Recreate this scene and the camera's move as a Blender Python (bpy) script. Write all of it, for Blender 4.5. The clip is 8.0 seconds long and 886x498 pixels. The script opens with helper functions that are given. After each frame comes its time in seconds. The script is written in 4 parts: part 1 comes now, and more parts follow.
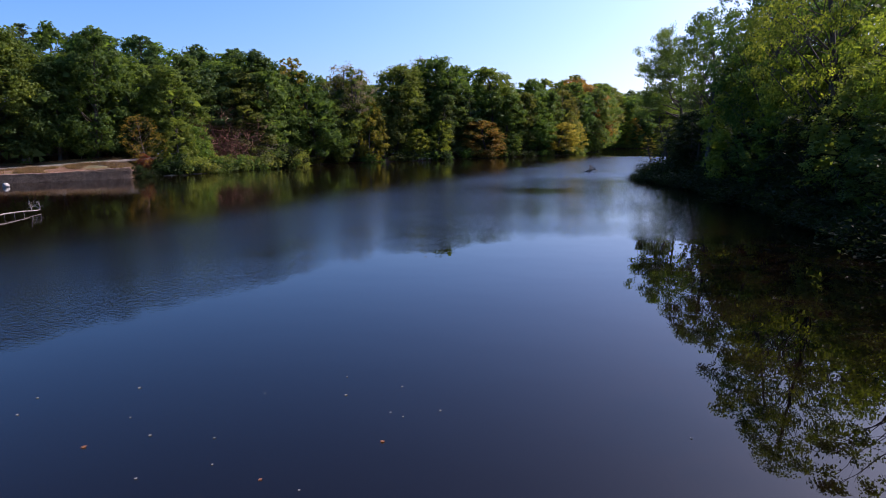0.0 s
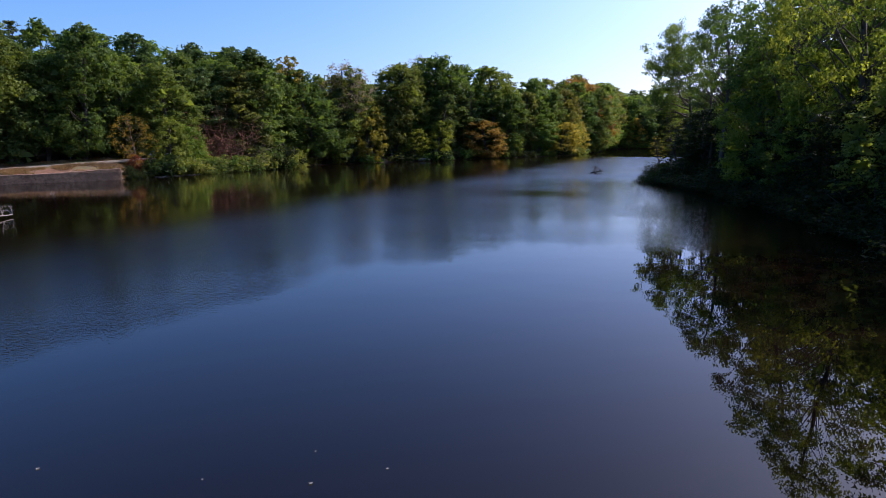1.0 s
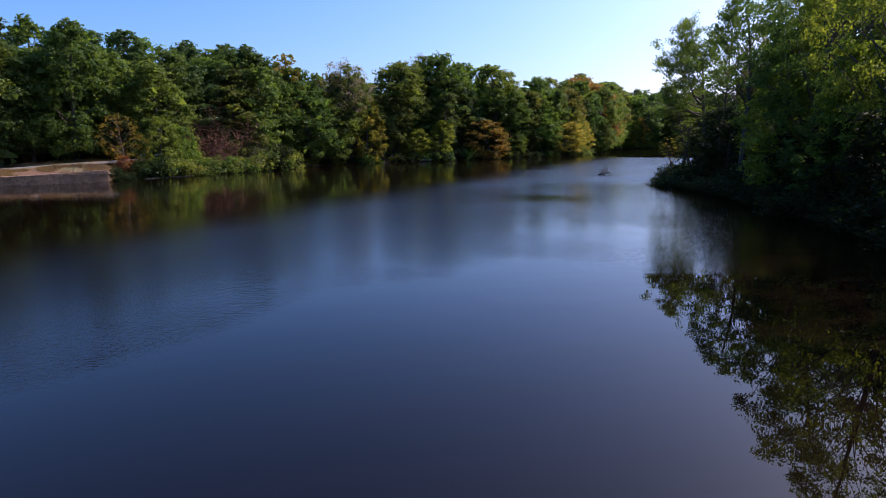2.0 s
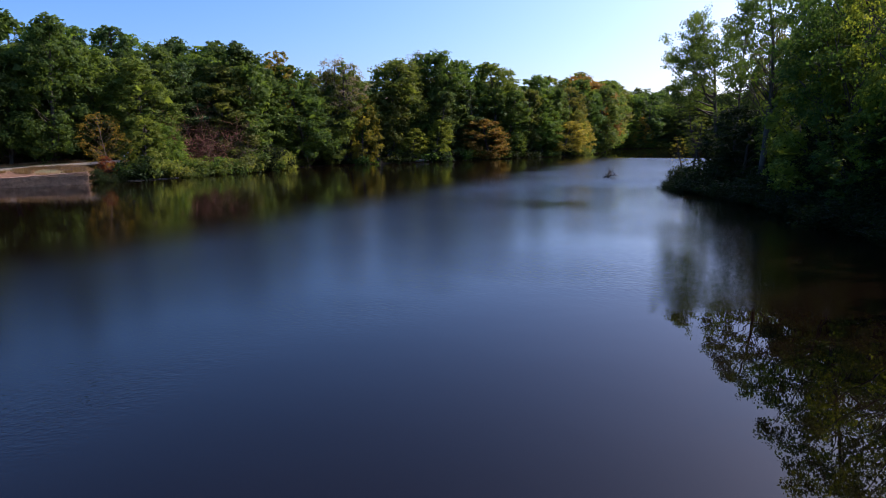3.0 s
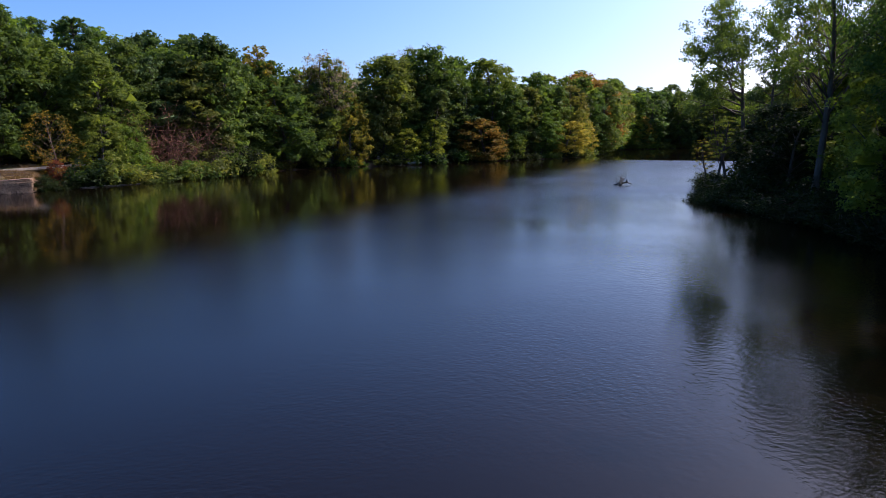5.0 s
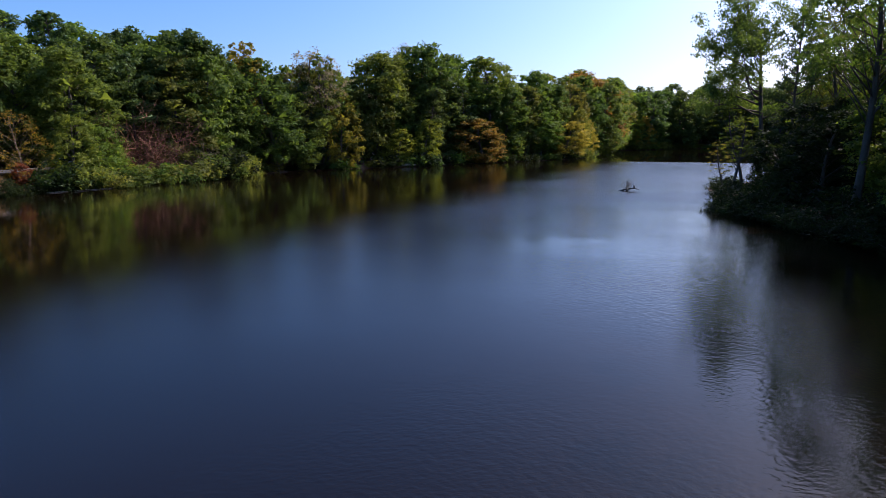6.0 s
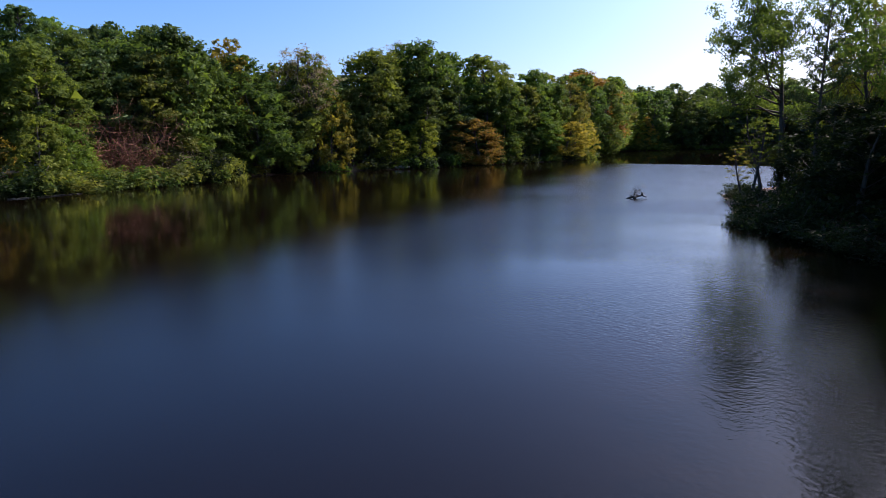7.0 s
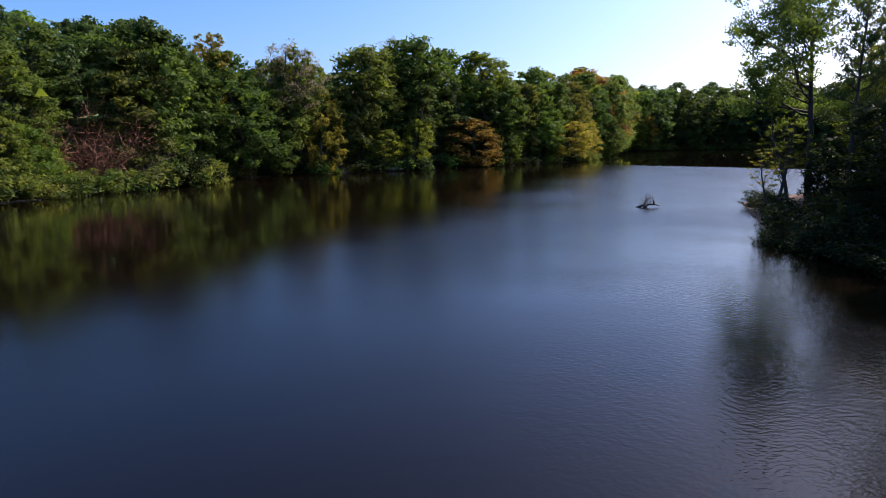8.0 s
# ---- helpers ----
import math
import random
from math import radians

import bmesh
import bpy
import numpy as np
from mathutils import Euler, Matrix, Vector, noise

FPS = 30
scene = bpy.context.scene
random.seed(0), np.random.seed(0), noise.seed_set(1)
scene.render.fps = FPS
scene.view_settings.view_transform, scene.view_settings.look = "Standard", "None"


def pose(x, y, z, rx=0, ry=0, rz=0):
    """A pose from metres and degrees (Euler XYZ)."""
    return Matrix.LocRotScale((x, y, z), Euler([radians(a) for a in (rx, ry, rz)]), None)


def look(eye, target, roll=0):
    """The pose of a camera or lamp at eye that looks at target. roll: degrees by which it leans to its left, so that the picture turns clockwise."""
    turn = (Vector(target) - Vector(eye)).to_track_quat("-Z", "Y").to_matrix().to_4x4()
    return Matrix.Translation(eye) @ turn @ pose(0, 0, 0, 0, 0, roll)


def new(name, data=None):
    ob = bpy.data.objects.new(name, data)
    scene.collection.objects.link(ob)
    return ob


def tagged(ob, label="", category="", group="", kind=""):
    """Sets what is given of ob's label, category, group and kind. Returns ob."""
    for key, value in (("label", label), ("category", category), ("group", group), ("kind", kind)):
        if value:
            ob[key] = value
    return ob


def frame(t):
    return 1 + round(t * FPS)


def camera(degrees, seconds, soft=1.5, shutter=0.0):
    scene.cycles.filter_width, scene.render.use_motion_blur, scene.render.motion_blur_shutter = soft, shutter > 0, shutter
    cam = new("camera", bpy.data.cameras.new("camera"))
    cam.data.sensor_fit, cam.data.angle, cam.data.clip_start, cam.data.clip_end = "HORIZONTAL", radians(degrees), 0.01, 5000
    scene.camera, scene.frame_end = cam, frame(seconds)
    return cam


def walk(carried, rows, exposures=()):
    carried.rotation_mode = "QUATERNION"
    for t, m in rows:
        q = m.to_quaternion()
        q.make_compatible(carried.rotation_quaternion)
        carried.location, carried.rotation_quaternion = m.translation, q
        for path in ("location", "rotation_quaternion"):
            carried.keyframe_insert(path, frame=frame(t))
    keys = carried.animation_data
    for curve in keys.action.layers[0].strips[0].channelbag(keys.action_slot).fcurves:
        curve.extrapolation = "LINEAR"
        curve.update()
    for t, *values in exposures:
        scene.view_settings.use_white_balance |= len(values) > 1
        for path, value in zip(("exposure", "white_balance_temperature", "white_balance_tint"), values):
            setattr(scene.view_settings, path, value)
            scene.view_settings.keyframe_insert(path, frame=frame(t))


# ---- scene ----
cam = camera(74.0, 8.0, 0.55)
PATH = [
    (0, (0.634, -3.296, 5.93), (0.538, -1.331, 5.571), -1.05),
    (0.5, (0.553, -1.592, 5.89), (0.459, 0.374, 5.533), -1.05),
    (1, (0.488, 0.427, 5.91), (0.391, 2.392, 5.552), -1.05),
    (1.5, (0.466, 2.71, 5.95), (0.362, 4.675, 5.592), -1.05),
    (3, (0.431, 10.449, 6.2), (0.333, 12.414, 5.839), -1.07),
    (3.5, (0.503, 13.193, 6.27), (0.407, 15.158, 5.909), -1.07),
    (4, (0.643, 16.032, 6.37), (0.549, 17.997, 6.009), -1.07),
    (4.5, (0.88, 18.992, 6.5), (0.787, 20.957, 6.138), -1.06),
    (6, (1.69, 28.771, 6.9), (1.604, 30.736, 6.537), -1.03),
    (6.5, (2.049, 32.025, 7.08), (1.964, 33.99, 6.715), -1.0),
    (7, (2.355, 35.403, 7.26), (2.274, 37.368, 6.896), -0.98),
    (7.5, (2.74, 38.915, 7.42), (2.66, 40.88, 7.055), -0.95),
    (8, (3.22, 42.625, 7.53), (3.139, 44.59, 7.164), -0.93),
]
walk(cam, [(t, look(eye, target, roll)) for t, eye, target, roll in PATH], [(0.0, 0.73, 6450, 25), (8.0, 0.71, 6700, 20)])

# ---- light ----
SUN_TURN, SUN_HEIGHT = 58.0, 41.0
world = bpy.data.worlds.new("sky")
scene.world = world
world.use_nodes = True
wt = world.node_tree
sky = wt.nodes.new("ShaderNodeTexSky")
sky.sky_type, sky.sun_disc = "NISHITA", False
sky.sun_elevation, sky.sun_rotation = radians(SUN_HEIGHT), radians(SUN_TURN)
sky.altitude, sky.air_density, sky.dust_density, sky.ozone_density = 0, 0.85, 2.7, 6.5
wt.nodes["Background"].inputs["Strength"].default_value = 0.155
tone = wt.nodes.new("ShaderNodeHueSaturation")
tone.inputs["Saturation"].default_value = 1.22
wt.links.new(sky.outputs[0], tone.inputs["Color"])
wt.links.new(tone.outputs[0], wt.nodes["Background"].inputs[0])
sun = new("sun", bpy.data.lights.new("sun", "SUN"))
sun.data.energy, sun.data.angle, sun.data.color = 4.2, radians(0.53), (1.0, 0.93, 0.84)
to_sun = Vector((math.sin(radians(SUN_TURN)) * math.cos(radians(SUN_HEIGHT)), math.cos(radians(SUN_TURN)) * math.cos(radians(SUN_HEIGHT)), math.sin(radians(SUN_HEIGHT))))
sun.matrix_world = look(to_sun * 300, (0, 0, 0))


# ---- materials ----
def material(name):
    m = bpy.data.materials.new(name)
    m.use_nodes = True
    nt = m.node_tree
    return m, nt, nt.nodes["Principled BSDF"]


def node(nt, kind, **values):
    n = nt.nodes.new(kind)
    for key, value in values.items():
        n.inputs[key.replace("_", " ")].default_value = value
    return n


def coords(nt, scale=(1, 1, 1), turn=0.0):
    geo = nt.nodes.new("ShaderNodeNewGeometry")
    spun, mp = nt.nodes.new("ShaderNodeMapping"), nt.nodes.new("ShaderNodeMapping")
    spun.inputs["Rotation"].default_value = (0, 0, radians(turn))
    mp.inputs["Scale"].default_value = scale
    nt.links.new(geo.outputs["Position"], spun.inputs["Vector"])
    nt.links.new(spun.outputs[0], mp.inputs["Vector"])
    return mp.outputs[0]


def noise_tex(nt, vec, scale, detail=4.0, rough=0.55, distortion=0.0):
    n = node(nt, "ShaderNodeTexNoise", Scale=scale, Detail=detail, Roughness=rough, Distortion=distortion)
    nt.links.new(vec, n.inputs["Vector"])
    return n.outputs["Fac"]


def ramp(nt, fac, stops):
    r = nt.nodes.new("ShaderNodeValToRGB")
    r.color_ramp.elements[0].position, r.color_ramp.elements[0].color = stops[0][0], (*stops[0][1], 1)
    r.color_ramp.elements[1].position, r.color_ramp.elements[1].color = stops[-1][0], (*stops[-1][1], 1)
    for p, c in stops[1:-1]:
        r.color_ramp.elements.new(p).color = (*c, 1)
    nt.links.new(fac, r.inputs[0])
    return r.outputs[0]


def calc(nt, op, a, b=None, clamp=False):
    n = nt.nodes.new("ShaderNodeMath")
    n.operation, n.use_clamp = op, clamp
    for i, v in enumerate((a, b)):
        if v is None:
            continue
        if isinstance(v, (int, float)):
            n.inputs[i].default_value = v
        else:
            nt.links.new(v, n.inputs[i])
    return n.outputs[0]


def bump(nt, height, strength, distance):
    b = node(nt, "ShaderNodeBump", Strength=strength, Distance=distance)
    nt.links.new(height, b.inputs["Height"])
    return b.outputs[0]


def mix_colour(nt, fac, a, b, mode="MIX"):
    n = nt.nodes.new("ShaderNodeMix")
    n.data_type, n.blend_type = "RGBA", mode
    for slot, v in ((0, fac), (6, a), (7, b)):
        if isinstance(v, (int, float, tuple)):
            n.inputs[slot].default_value = (*v, 1) if isinstance(v, tuple) else v
        else:
            nt.links.new(v, n.inputs[slot])
    return n.outputs[2]


def leaf_material(name, through_share, gloss):
    """Foliage: the colour of its tree, varied leaf by leaf, lit on its face and glowing when lit from behind."""
    m, nt, bsdf = material(name)
    info = nt.nodes.new("ShaderNodeObjectInfo")
    geo = nt.nodes.new("ShaderNodeNewGeometry")
    vec = coords(nt)
    island = geo.outputs["Random Per Island"]
    patch = noise_tex(nt, vec, 0.35, 2.0)
    value = calc(nt, "ADD", calc(nt, "MULTIPLY", island, 0.7), calc(nt, "MULTIPLY", patch, 1.0))
    hsv = node(nt, "ShaderNodeHueSaturation", Saturation=1.0)
    nt.links.new(info.outputs["Color"], hsv.inputs["Color"])
    nt.links.new(calc(nt, "ADD", value, 0.2), hsv.inputs["Value"])
    nt.links.new(calc(nt, "ADD", calc(nt, "ADD", calc(nt, "MULTIPLY", patch, -0.06), calc(nt, "MULTIPLY", island, -0.02)), 0.54), hsv.inputs["Hue"])
    colour = hsv.outputs[0]
    nt.links.new(colour, bsdf.inputs["Base Color"])
    bsdf.inputs["Roughness"].default_value = gloss
    bsdf.inputs["Specular IOR Level"].default_value = 0.1
    tr = nt.nodes.new("ShaderNodeBsdfTranslucent")
    bright = mix_colour(nt, 1.0, colour, (1.3, 1.25, 0.55), "MULTIPLY")
    nt.links.new(bright, tr.inputs["Color"])
    mix = node(nt, "ShaderNodeMixShader", Fac=through_share)
    nt.links.new(bsdf.outputs[0], mix.inputs[1])
    nt.links.new(tr.outputs[0], mix.inputs[2])
    nt.links.new(mix.outputs[0], nt.nodes["Material Output"].inputs["Surface"])
    return m


LEAF = leaf_material("broad_leaves", 0.58, 0.55)
NEEDLE = leaf_material("pine_needles", 0.35, 0.55)


def rough_material(name, dark, light, scale, rough=0.9, relief=0.03, stretch=(1, 1, 1), fine=6.0):
    m, nt, bsdf = material(name)
    vec = coords(nt, stretch)
    a = noise_tex(nt, vec, scale, 5.0, 0.6)
    b = noise_tex(nt, vec, scale * fine, 4.0, 0.65)
    fac = calc(nt, "ADD", calc(nt, "MULTIPLY", a, 0.6), calc(nt, "MULTIPLY", b, 0.4))
    nt.links.new(ramp(nt, fac, [(0.33, dark), (0.67, light)]), bsdf.inputs["Base Color"])
    bsdf.inputs["Roughness"].default_value = rough
    nt.links.new(bump(nt, fac, 0.8, relief), bsdf.inputs["Normal"])
    return m


BARK = rough_material("bark", (0.03, 0.024, 0.02), (0.1, 0.084, 0.068), 2.2, 0.95, 0.04, (1, 1, 0.25))
PALE_BARK = rough_material("pale_bark", (0.2, 0.17, 0.14), (0.48, 0.43, 0.37), 2.0, 0.9, 0.03, (1, 1, 0.4))
TWIG = rough_material("bare_twigs", (0.1, 0.07, 0.045), (0.25, 0.18, 0.12), 3.0)
RED_TWIG = rough_material("rusty_twigs", (0.1, 0.04, 0.022), (0.24, 0.1, 0.055), 3.0)
STONE = rough_material("wall_stone", (0.13, 0.068, 0.038), (0.43, 0.275, 0.17), 0.8, 0.9, 0.04)
MORTAR = rough_material("wall_joints", (0.09, 0.055, 0.035), (0.2, 0.13, 0.085), 2.0)
CAP = rough_material("wall_coping", (0.17, 0.095, 0.065), (0.36, 0.23, 0.16), 1.6)
ROAD = rough_material("worn_asphalt", (0.13, 0.105, 0.08), (0.24, 0.195, 0.15), 1.5, 0.9, 0.01)
KERB = rough_material("pale_kerb", (0.36, 0.28, 0.21), (0.58, 0.48, 0.38), 1.2, 0.9, 0.01)
DRY_GRASS = leaf_material("dry_grass", 0.25, 0.8)
DRIFTWOOD = rough_material("driftwood", (0.11, 0.095, 0.078), (0.31, 0.27, 0.225), 2.5, 0.85, 0.02, (1, 1, 1))
WET_WOOD = rough_material("wet_wood", (0.015, 0.012, 0.01), (0.06, 0.048, 0.04), 4.0, 0.55, 0.02)
ROCK = rough_material("pale_rock", (0.22, 0.2, 0.175), (0.45, 0.41, 0.37), 1.5, 0.85, 0.05)
METAL, _nt, _b = material("rusty_iron")
_b.inputs["Metallic"].default_value, _b.inputs["Roughness"].default_value = 0.6, 0.65
_nt.links.new(ramp(_nt, noise_tex(_nt, coords(_nt), 6.0), [(0.35, (0.09, 0.06, 0.05)), (0.65, (0.22, 0.17, 0.14))]), _b.inputs["Base Color"])


def litter_ground():
    """Forest floor: fallen leaves over brown earth, drier and greener patches near the water's edge."""
    m, nt, bsdf = material("leaf_litter")
    vec = coords(nt)
    fine = noise_tex(nt, vec, 5.0, 6.0, 0.75)
    broad = noise_tex(nt, vec, 0.12, 3.0)
    litter = ramp(nt, fine, [(0.3, (0.045, 0.026, 0.016)), (0.5, (0.13, 0.062, 0.034)), (0.7, (0.26, 0.14, 0.07))])
    grass = ramp(nt, fine, [(0.3, (0.045, 0.05, 0.016)), (0.7, (0.2, 0.17, 0.07))])
    pick = ramp(nt, broad, [(0.5, (0, 0, 0)), (0.62, (1, 1, 1))])
    nt.links.new(mix_colour(nt, pick, litter, grass), bsdf.inputs["Base Color"])
    bsdf.inputs["Roughness"].default_value = 0.95
    nt.links.new(bump(nt, fine, 1.0, 0.08), bsdf.inputs["Normal"])
    return m


LITTER = litter_ground()


def pond_water():
    """Brown pond water: a mirror where it lies calm, fine wind ripples beyond a slanting line across the pond."""
    m, nt, bsdf = material("pond_water")
    bsdf.inputs["IOR"].default_value = 1.333
    base = coords(nt)
    sep = nt.nodes.new("ShaderNodeSeparateXYZ")
    nt.links.new(base, sep.inputs[0])
    x, y = sep.outputs[0], sep.outputs[1]
    # metres beyond the edge of the ripples
    bend = calc(nt, "ADD", calc(nt, "MULTIPLY", calc(nt, "MINIMUM", x, 1.0), 0.95), calc(nt, "MULTIPLY", calc(nt, "MINIMUM", calc(nt, "ADD", x, 6.0), 0.0), 0.8))
    wobble = calc(nt, "MULTIPLY", calc(nt, "SUBTRACT", noise_tex(nt, base, 0.16, 3.0), 0.5), 6.0)
    past = calc(nt, "ADD", calc(nt, "SUBTRACT", calc(nt, "SUBTRACT", y, 29.6), bend), wobble)
    cove = calc(nt, "SUBTRACT", 1.0, calc(nt, "DIVIDE", calc(nt, "SUBTRACT", calc(nt, "ADD", y, calc(nt, "MULTIPLY", x, 1.0)), 247.0), 9.0, True))
    windy = calc(nt, "MULTIPLY", calc(nt, "DIVIDE", past, 5.0, True), cove)
    gusts = ramp(nt, noise_tex(nt, coords(nt, (0.5, 1.0, 1.0), 25), 0.07, 3.0), [(0.36, (0.22,) * 3), (0.62, (1,) * 3)])
    # a stiller lee on the near left, rippled towards the shaded bank and far out
    lee = ramp(nt, calc(nt, "ADD", calc(nt, "DIVIDE", calc(nt, "SUBTRACT", x, 1.0), 14.0, True), calc(nt, "DIVIDE", calc(nt, "SUBTRACT", y, 62.0), 50.0, True)), [(0.0, (0.1,) * 3), (0.8, (1,) * 3)])
    edge = calc(nt, "SUBTRACT", 0.95, calc(nt, "DIVIDE", calc(nt, "SUBTRACT", past, 5.0), 16.0, True))
    # a calmer belt under the wooded bank
    belt = calc(nt, "DIVIDE", calc(nt, "SUBTRACT", calc(nt, "MULTIPLY", calc(nt, "SUBTRACT", y, 45.0), 0.42), calc(nt, "ADD", x, calc(nt, "ADD", 16.5, calc(nt, "MULTIPLY", wobble, 0.6)))), 15.0, True)
    open_water = calc(nt, "SUBTRACT", 1.0, calc(nt, "MULTIPLY", belt, 0.8))
    amount = calc(nt, "MULTIPLY", calc(nt, "MULTIPLY", windy, gusts), calc(nt, "MULTIPLY", calc(nt, "MAXIMUM", lee, edge), open_water))
    ripple = noise_tex(nt, coords(nt, (1.0, 1.5, 1.0), 40), 2.8, 3.0, 0.5, 0.25)
    chop = noise_tex(nt, coords(nt, (1.0, 1.7, 1.0), -12), 5.2, 2.0, 0.5, 0.2)
    swell = noise_tex(nt, coords(nt, (0.6, 1.0, 1.0), 10), 0.35, 2.0)
    waves = calc(nt, "ADD", calc(nt, "MULTIPLY", calc(nt, "SUBTRACT", ripple, 0.5), 0.02), calc(nt, "MULTIPLY", calc(nt, "SUBTRACT", chop, 0.5), 0.017))
    murk = ramp(nt, noise_tex(nt, base, 0.05, 3.0), [(0.3, (0.0034, 0.0019, 0.0011)), (0.7, (0.005, 0.0028, 0.0017))])
    nt.links.new(murk, bsdf.inputs["Base Color"])
    # the lee under the shaded bank keeps its gloss; the open pond is roughened by ripples too small to see
    sheltered = calc(nt, "MULTIPLY", calc(nt, "DIVIDE", calc(nt, "SUBTRACT", x, 2.0), 9.0, True), calc(nt, "SUBTRACT", 1.0, calc(nt, "DIVIDE", calc(nt, "SUBTRACT", y, 70.0), 25.0, True)))
    height = calc(nt, "MULTIPLY", calc(nt, "MULTIPLY", waves, amount), calc(nt, "SUBTRACT", 1.0, calc(nt, "MULTIPLY", sheltered, 0.15)))
    nt.links.new(bump(nt, calc(nt, "ADD", height, calc(nt, "MULTIPLY", swell, 0.008)), 1.0, 1.0), bsdf.inputs["Normal"])
    fine = calc(nt, "ADD", calc(nt, "ADD", calc(nt, "MULTIPLY", gusts, 0.05), 0.17), calc(nt, "MULTIPLY", calc(nt, "DIVIDE", calc(nt, "SUBTRACT", y, 50.0), 40.0, True), 0.03))
    fine = calc(nt, "MULTIPLY", calc(nt, "MULTIPLY", fine, open_water), calc(nt, "SUBTRACT", 1.0, calc(nt, "MULTIPLY", sheltered, 0.85)))
    fine = calc(nt, "MULTIPLY", fine, calc(nt, "SUBTRACT", 1.0, calc(nt, "MULTIPLY", calc(nt, "MAXIMUM", edge, 0.0), 0.6)))
    nt.links.new(calc(nt, "ADD", calc(nt, "MULTIPLY", windy, fine), 0.012), bsdf.inputs["Roughness"])
    return m


WATER = pond_water()


# ---- mesh helpers ----
def mesh_from(name, verts, faces, mat, smooth=False):
    me = bpy.data.meshes.new(name)
    me.from_pydata(verts, [], faces)
    me.materials.append(mat)
    if smooth:
        me.polygons.foreach_set("use_smooth", [True] * len(me.polygons))
    me.update()
    return me


def thing(name, place, label, category, group="", kind="", turn=0.0, scale=(1, 1, 1)):
    ob = new(name)
    ob.empty_display_size = 0.3
    ob.matrix_basis = Matrix.LocRotScale(place, Euler((0, 0, turn)), scale)
    return tagged(ob, label, category, group, kind)


def part(name, me, parent, label=""):
    ob = new(name, me)
    ob.parent = parent
    return tagged(ob, label)


def tubes(lines, sides=5):
    """Verts and faces of tapered tubes: each line is a list of (point, radius)."""
    verts, faces = [], []
    for line in lines:
        n0 = len(verts)
        for i, (p, r) in enumerate(line):
            a, b = line[max(i - 1, 0)][0], line[min(i + 1, len(line) - 1)][0]
            d = (b - a).normalized()
            side = d.cross(Vector((0.3, 0.2, 1.0)) if abs(d.z) < 0.9 else Vector((1, 0.1, 0))).normalized()
            up = side.cross(d)
            for k in range(sides):
                q = 2 * math.pi * k / sides
                verts.append(p + (side * math.cos(q) + up * math.sin(q)) * r)
        for i in range(len(line) - 1):
            for k in range(sides):
                a, b = n0 + i * sides + k, n0 + i * sides + (k + 1) % sides
                faces.append((a, b, b + sides, a + sides))
        faces.append(tuple(n0 + (len(line) - 1) * sides + k for k in range(sides)))
        faces.append(tuple(n0 + k for k in reversed(range(sides))))
    return verts, faces


def leaf_mesh(name, centres, outward, size, slim, mat, rng, lift=0.5, corners=3, loose=0.95):
    """Many small leaves at their own tilts: three-cornered ones for far trees, folded lozenges for near ones."""
    n = len(centres)
    normal = rng.normal(size=(n, 3)) * loose + outward * 0.6 + np.array([0, 0, lift])
    normal /= np.linalg.norm(normal, axis=1)[:, None]
    along = np.cross(normal, rng.normal(size=(n, 3)))
    along /= np.linalg.norm(along, axis=1)[:, None]
    across = np.cross(normal, along)
    s = (size * rng.uniform(0.6, 1.35, n))[:, None]
    tips = along * s * 0.5
    wide = across * s * 0.5 * slim
    fold = normal * s * 0.12
    verts = np.empty((n, corners, 3))
    if corners == 3:
        verts[:, 0], verts[:, 1], verts[:, 2] = centres + tips * 1.15, centres - tips * 0.75 + wide, centres - tips * 0.75 - wide
    else:
        verts[:, 0], verts[:, 2] = centres - tips, centres + tips
        verts[:, 1], verts[:, 3] = centres + wide + fold, centres - wide + fold
    me = bpy.data.meshes.new(name)
    me.vertices.add(corners * n)
    me.vertices.foreach_set("co", verts.astype(np.float32).ravel())
    me.loops.add(corners * n)
    me.loops.foreach_set("vertex_index", np.arange(corners * n, dtype=np.int32))
    me.polygons.add(n)
    me.polygons.foreach_set("loop_start", np.arange(0, corners * n, corners, dtype=np.int32))
    me.materials.append(mat)
    me.update(calc_edges=True)
    return me


def clumps(anchors, radii, count, flat, rng):
    """Leaf places in flattened tufts round the anchors, thicker towards each tuft's skin."""
    anchors, radii = np.array(anchors, float), np.array(radii, float)
    pick = rng.choice(len(anchors), count, p=radii**2 / (radii**2).sum())
    way = rng.normal(size=(count, 3))
    way /= np.linalg.norm(way, axis=1)[:, None]
    far = rng.uniform(0, 1, count) ** 0.45
    off = way * (far * radii[pick])[:, None] * np.array([1, 1, flat])
    return anchors[pick] + off, way


def bent(start, way, length, r0, r1, rng, steps=4, rise=0.15, wander=0.12):
    """A limb that wanders and curves upward."""
    line, p, d = [(start.copy(), r0)], start.copy(), way.normalized()
    for i in range(1, steps + 1):
        d = (d + Vector(rng.normal(size=3)) * wander + Vector((0, 0, rise / steps))).normalized()
        p = p + d * (length / steps)
        line.append((p.copy(), r0 + (r1 - r0) * i / steps))
    return line


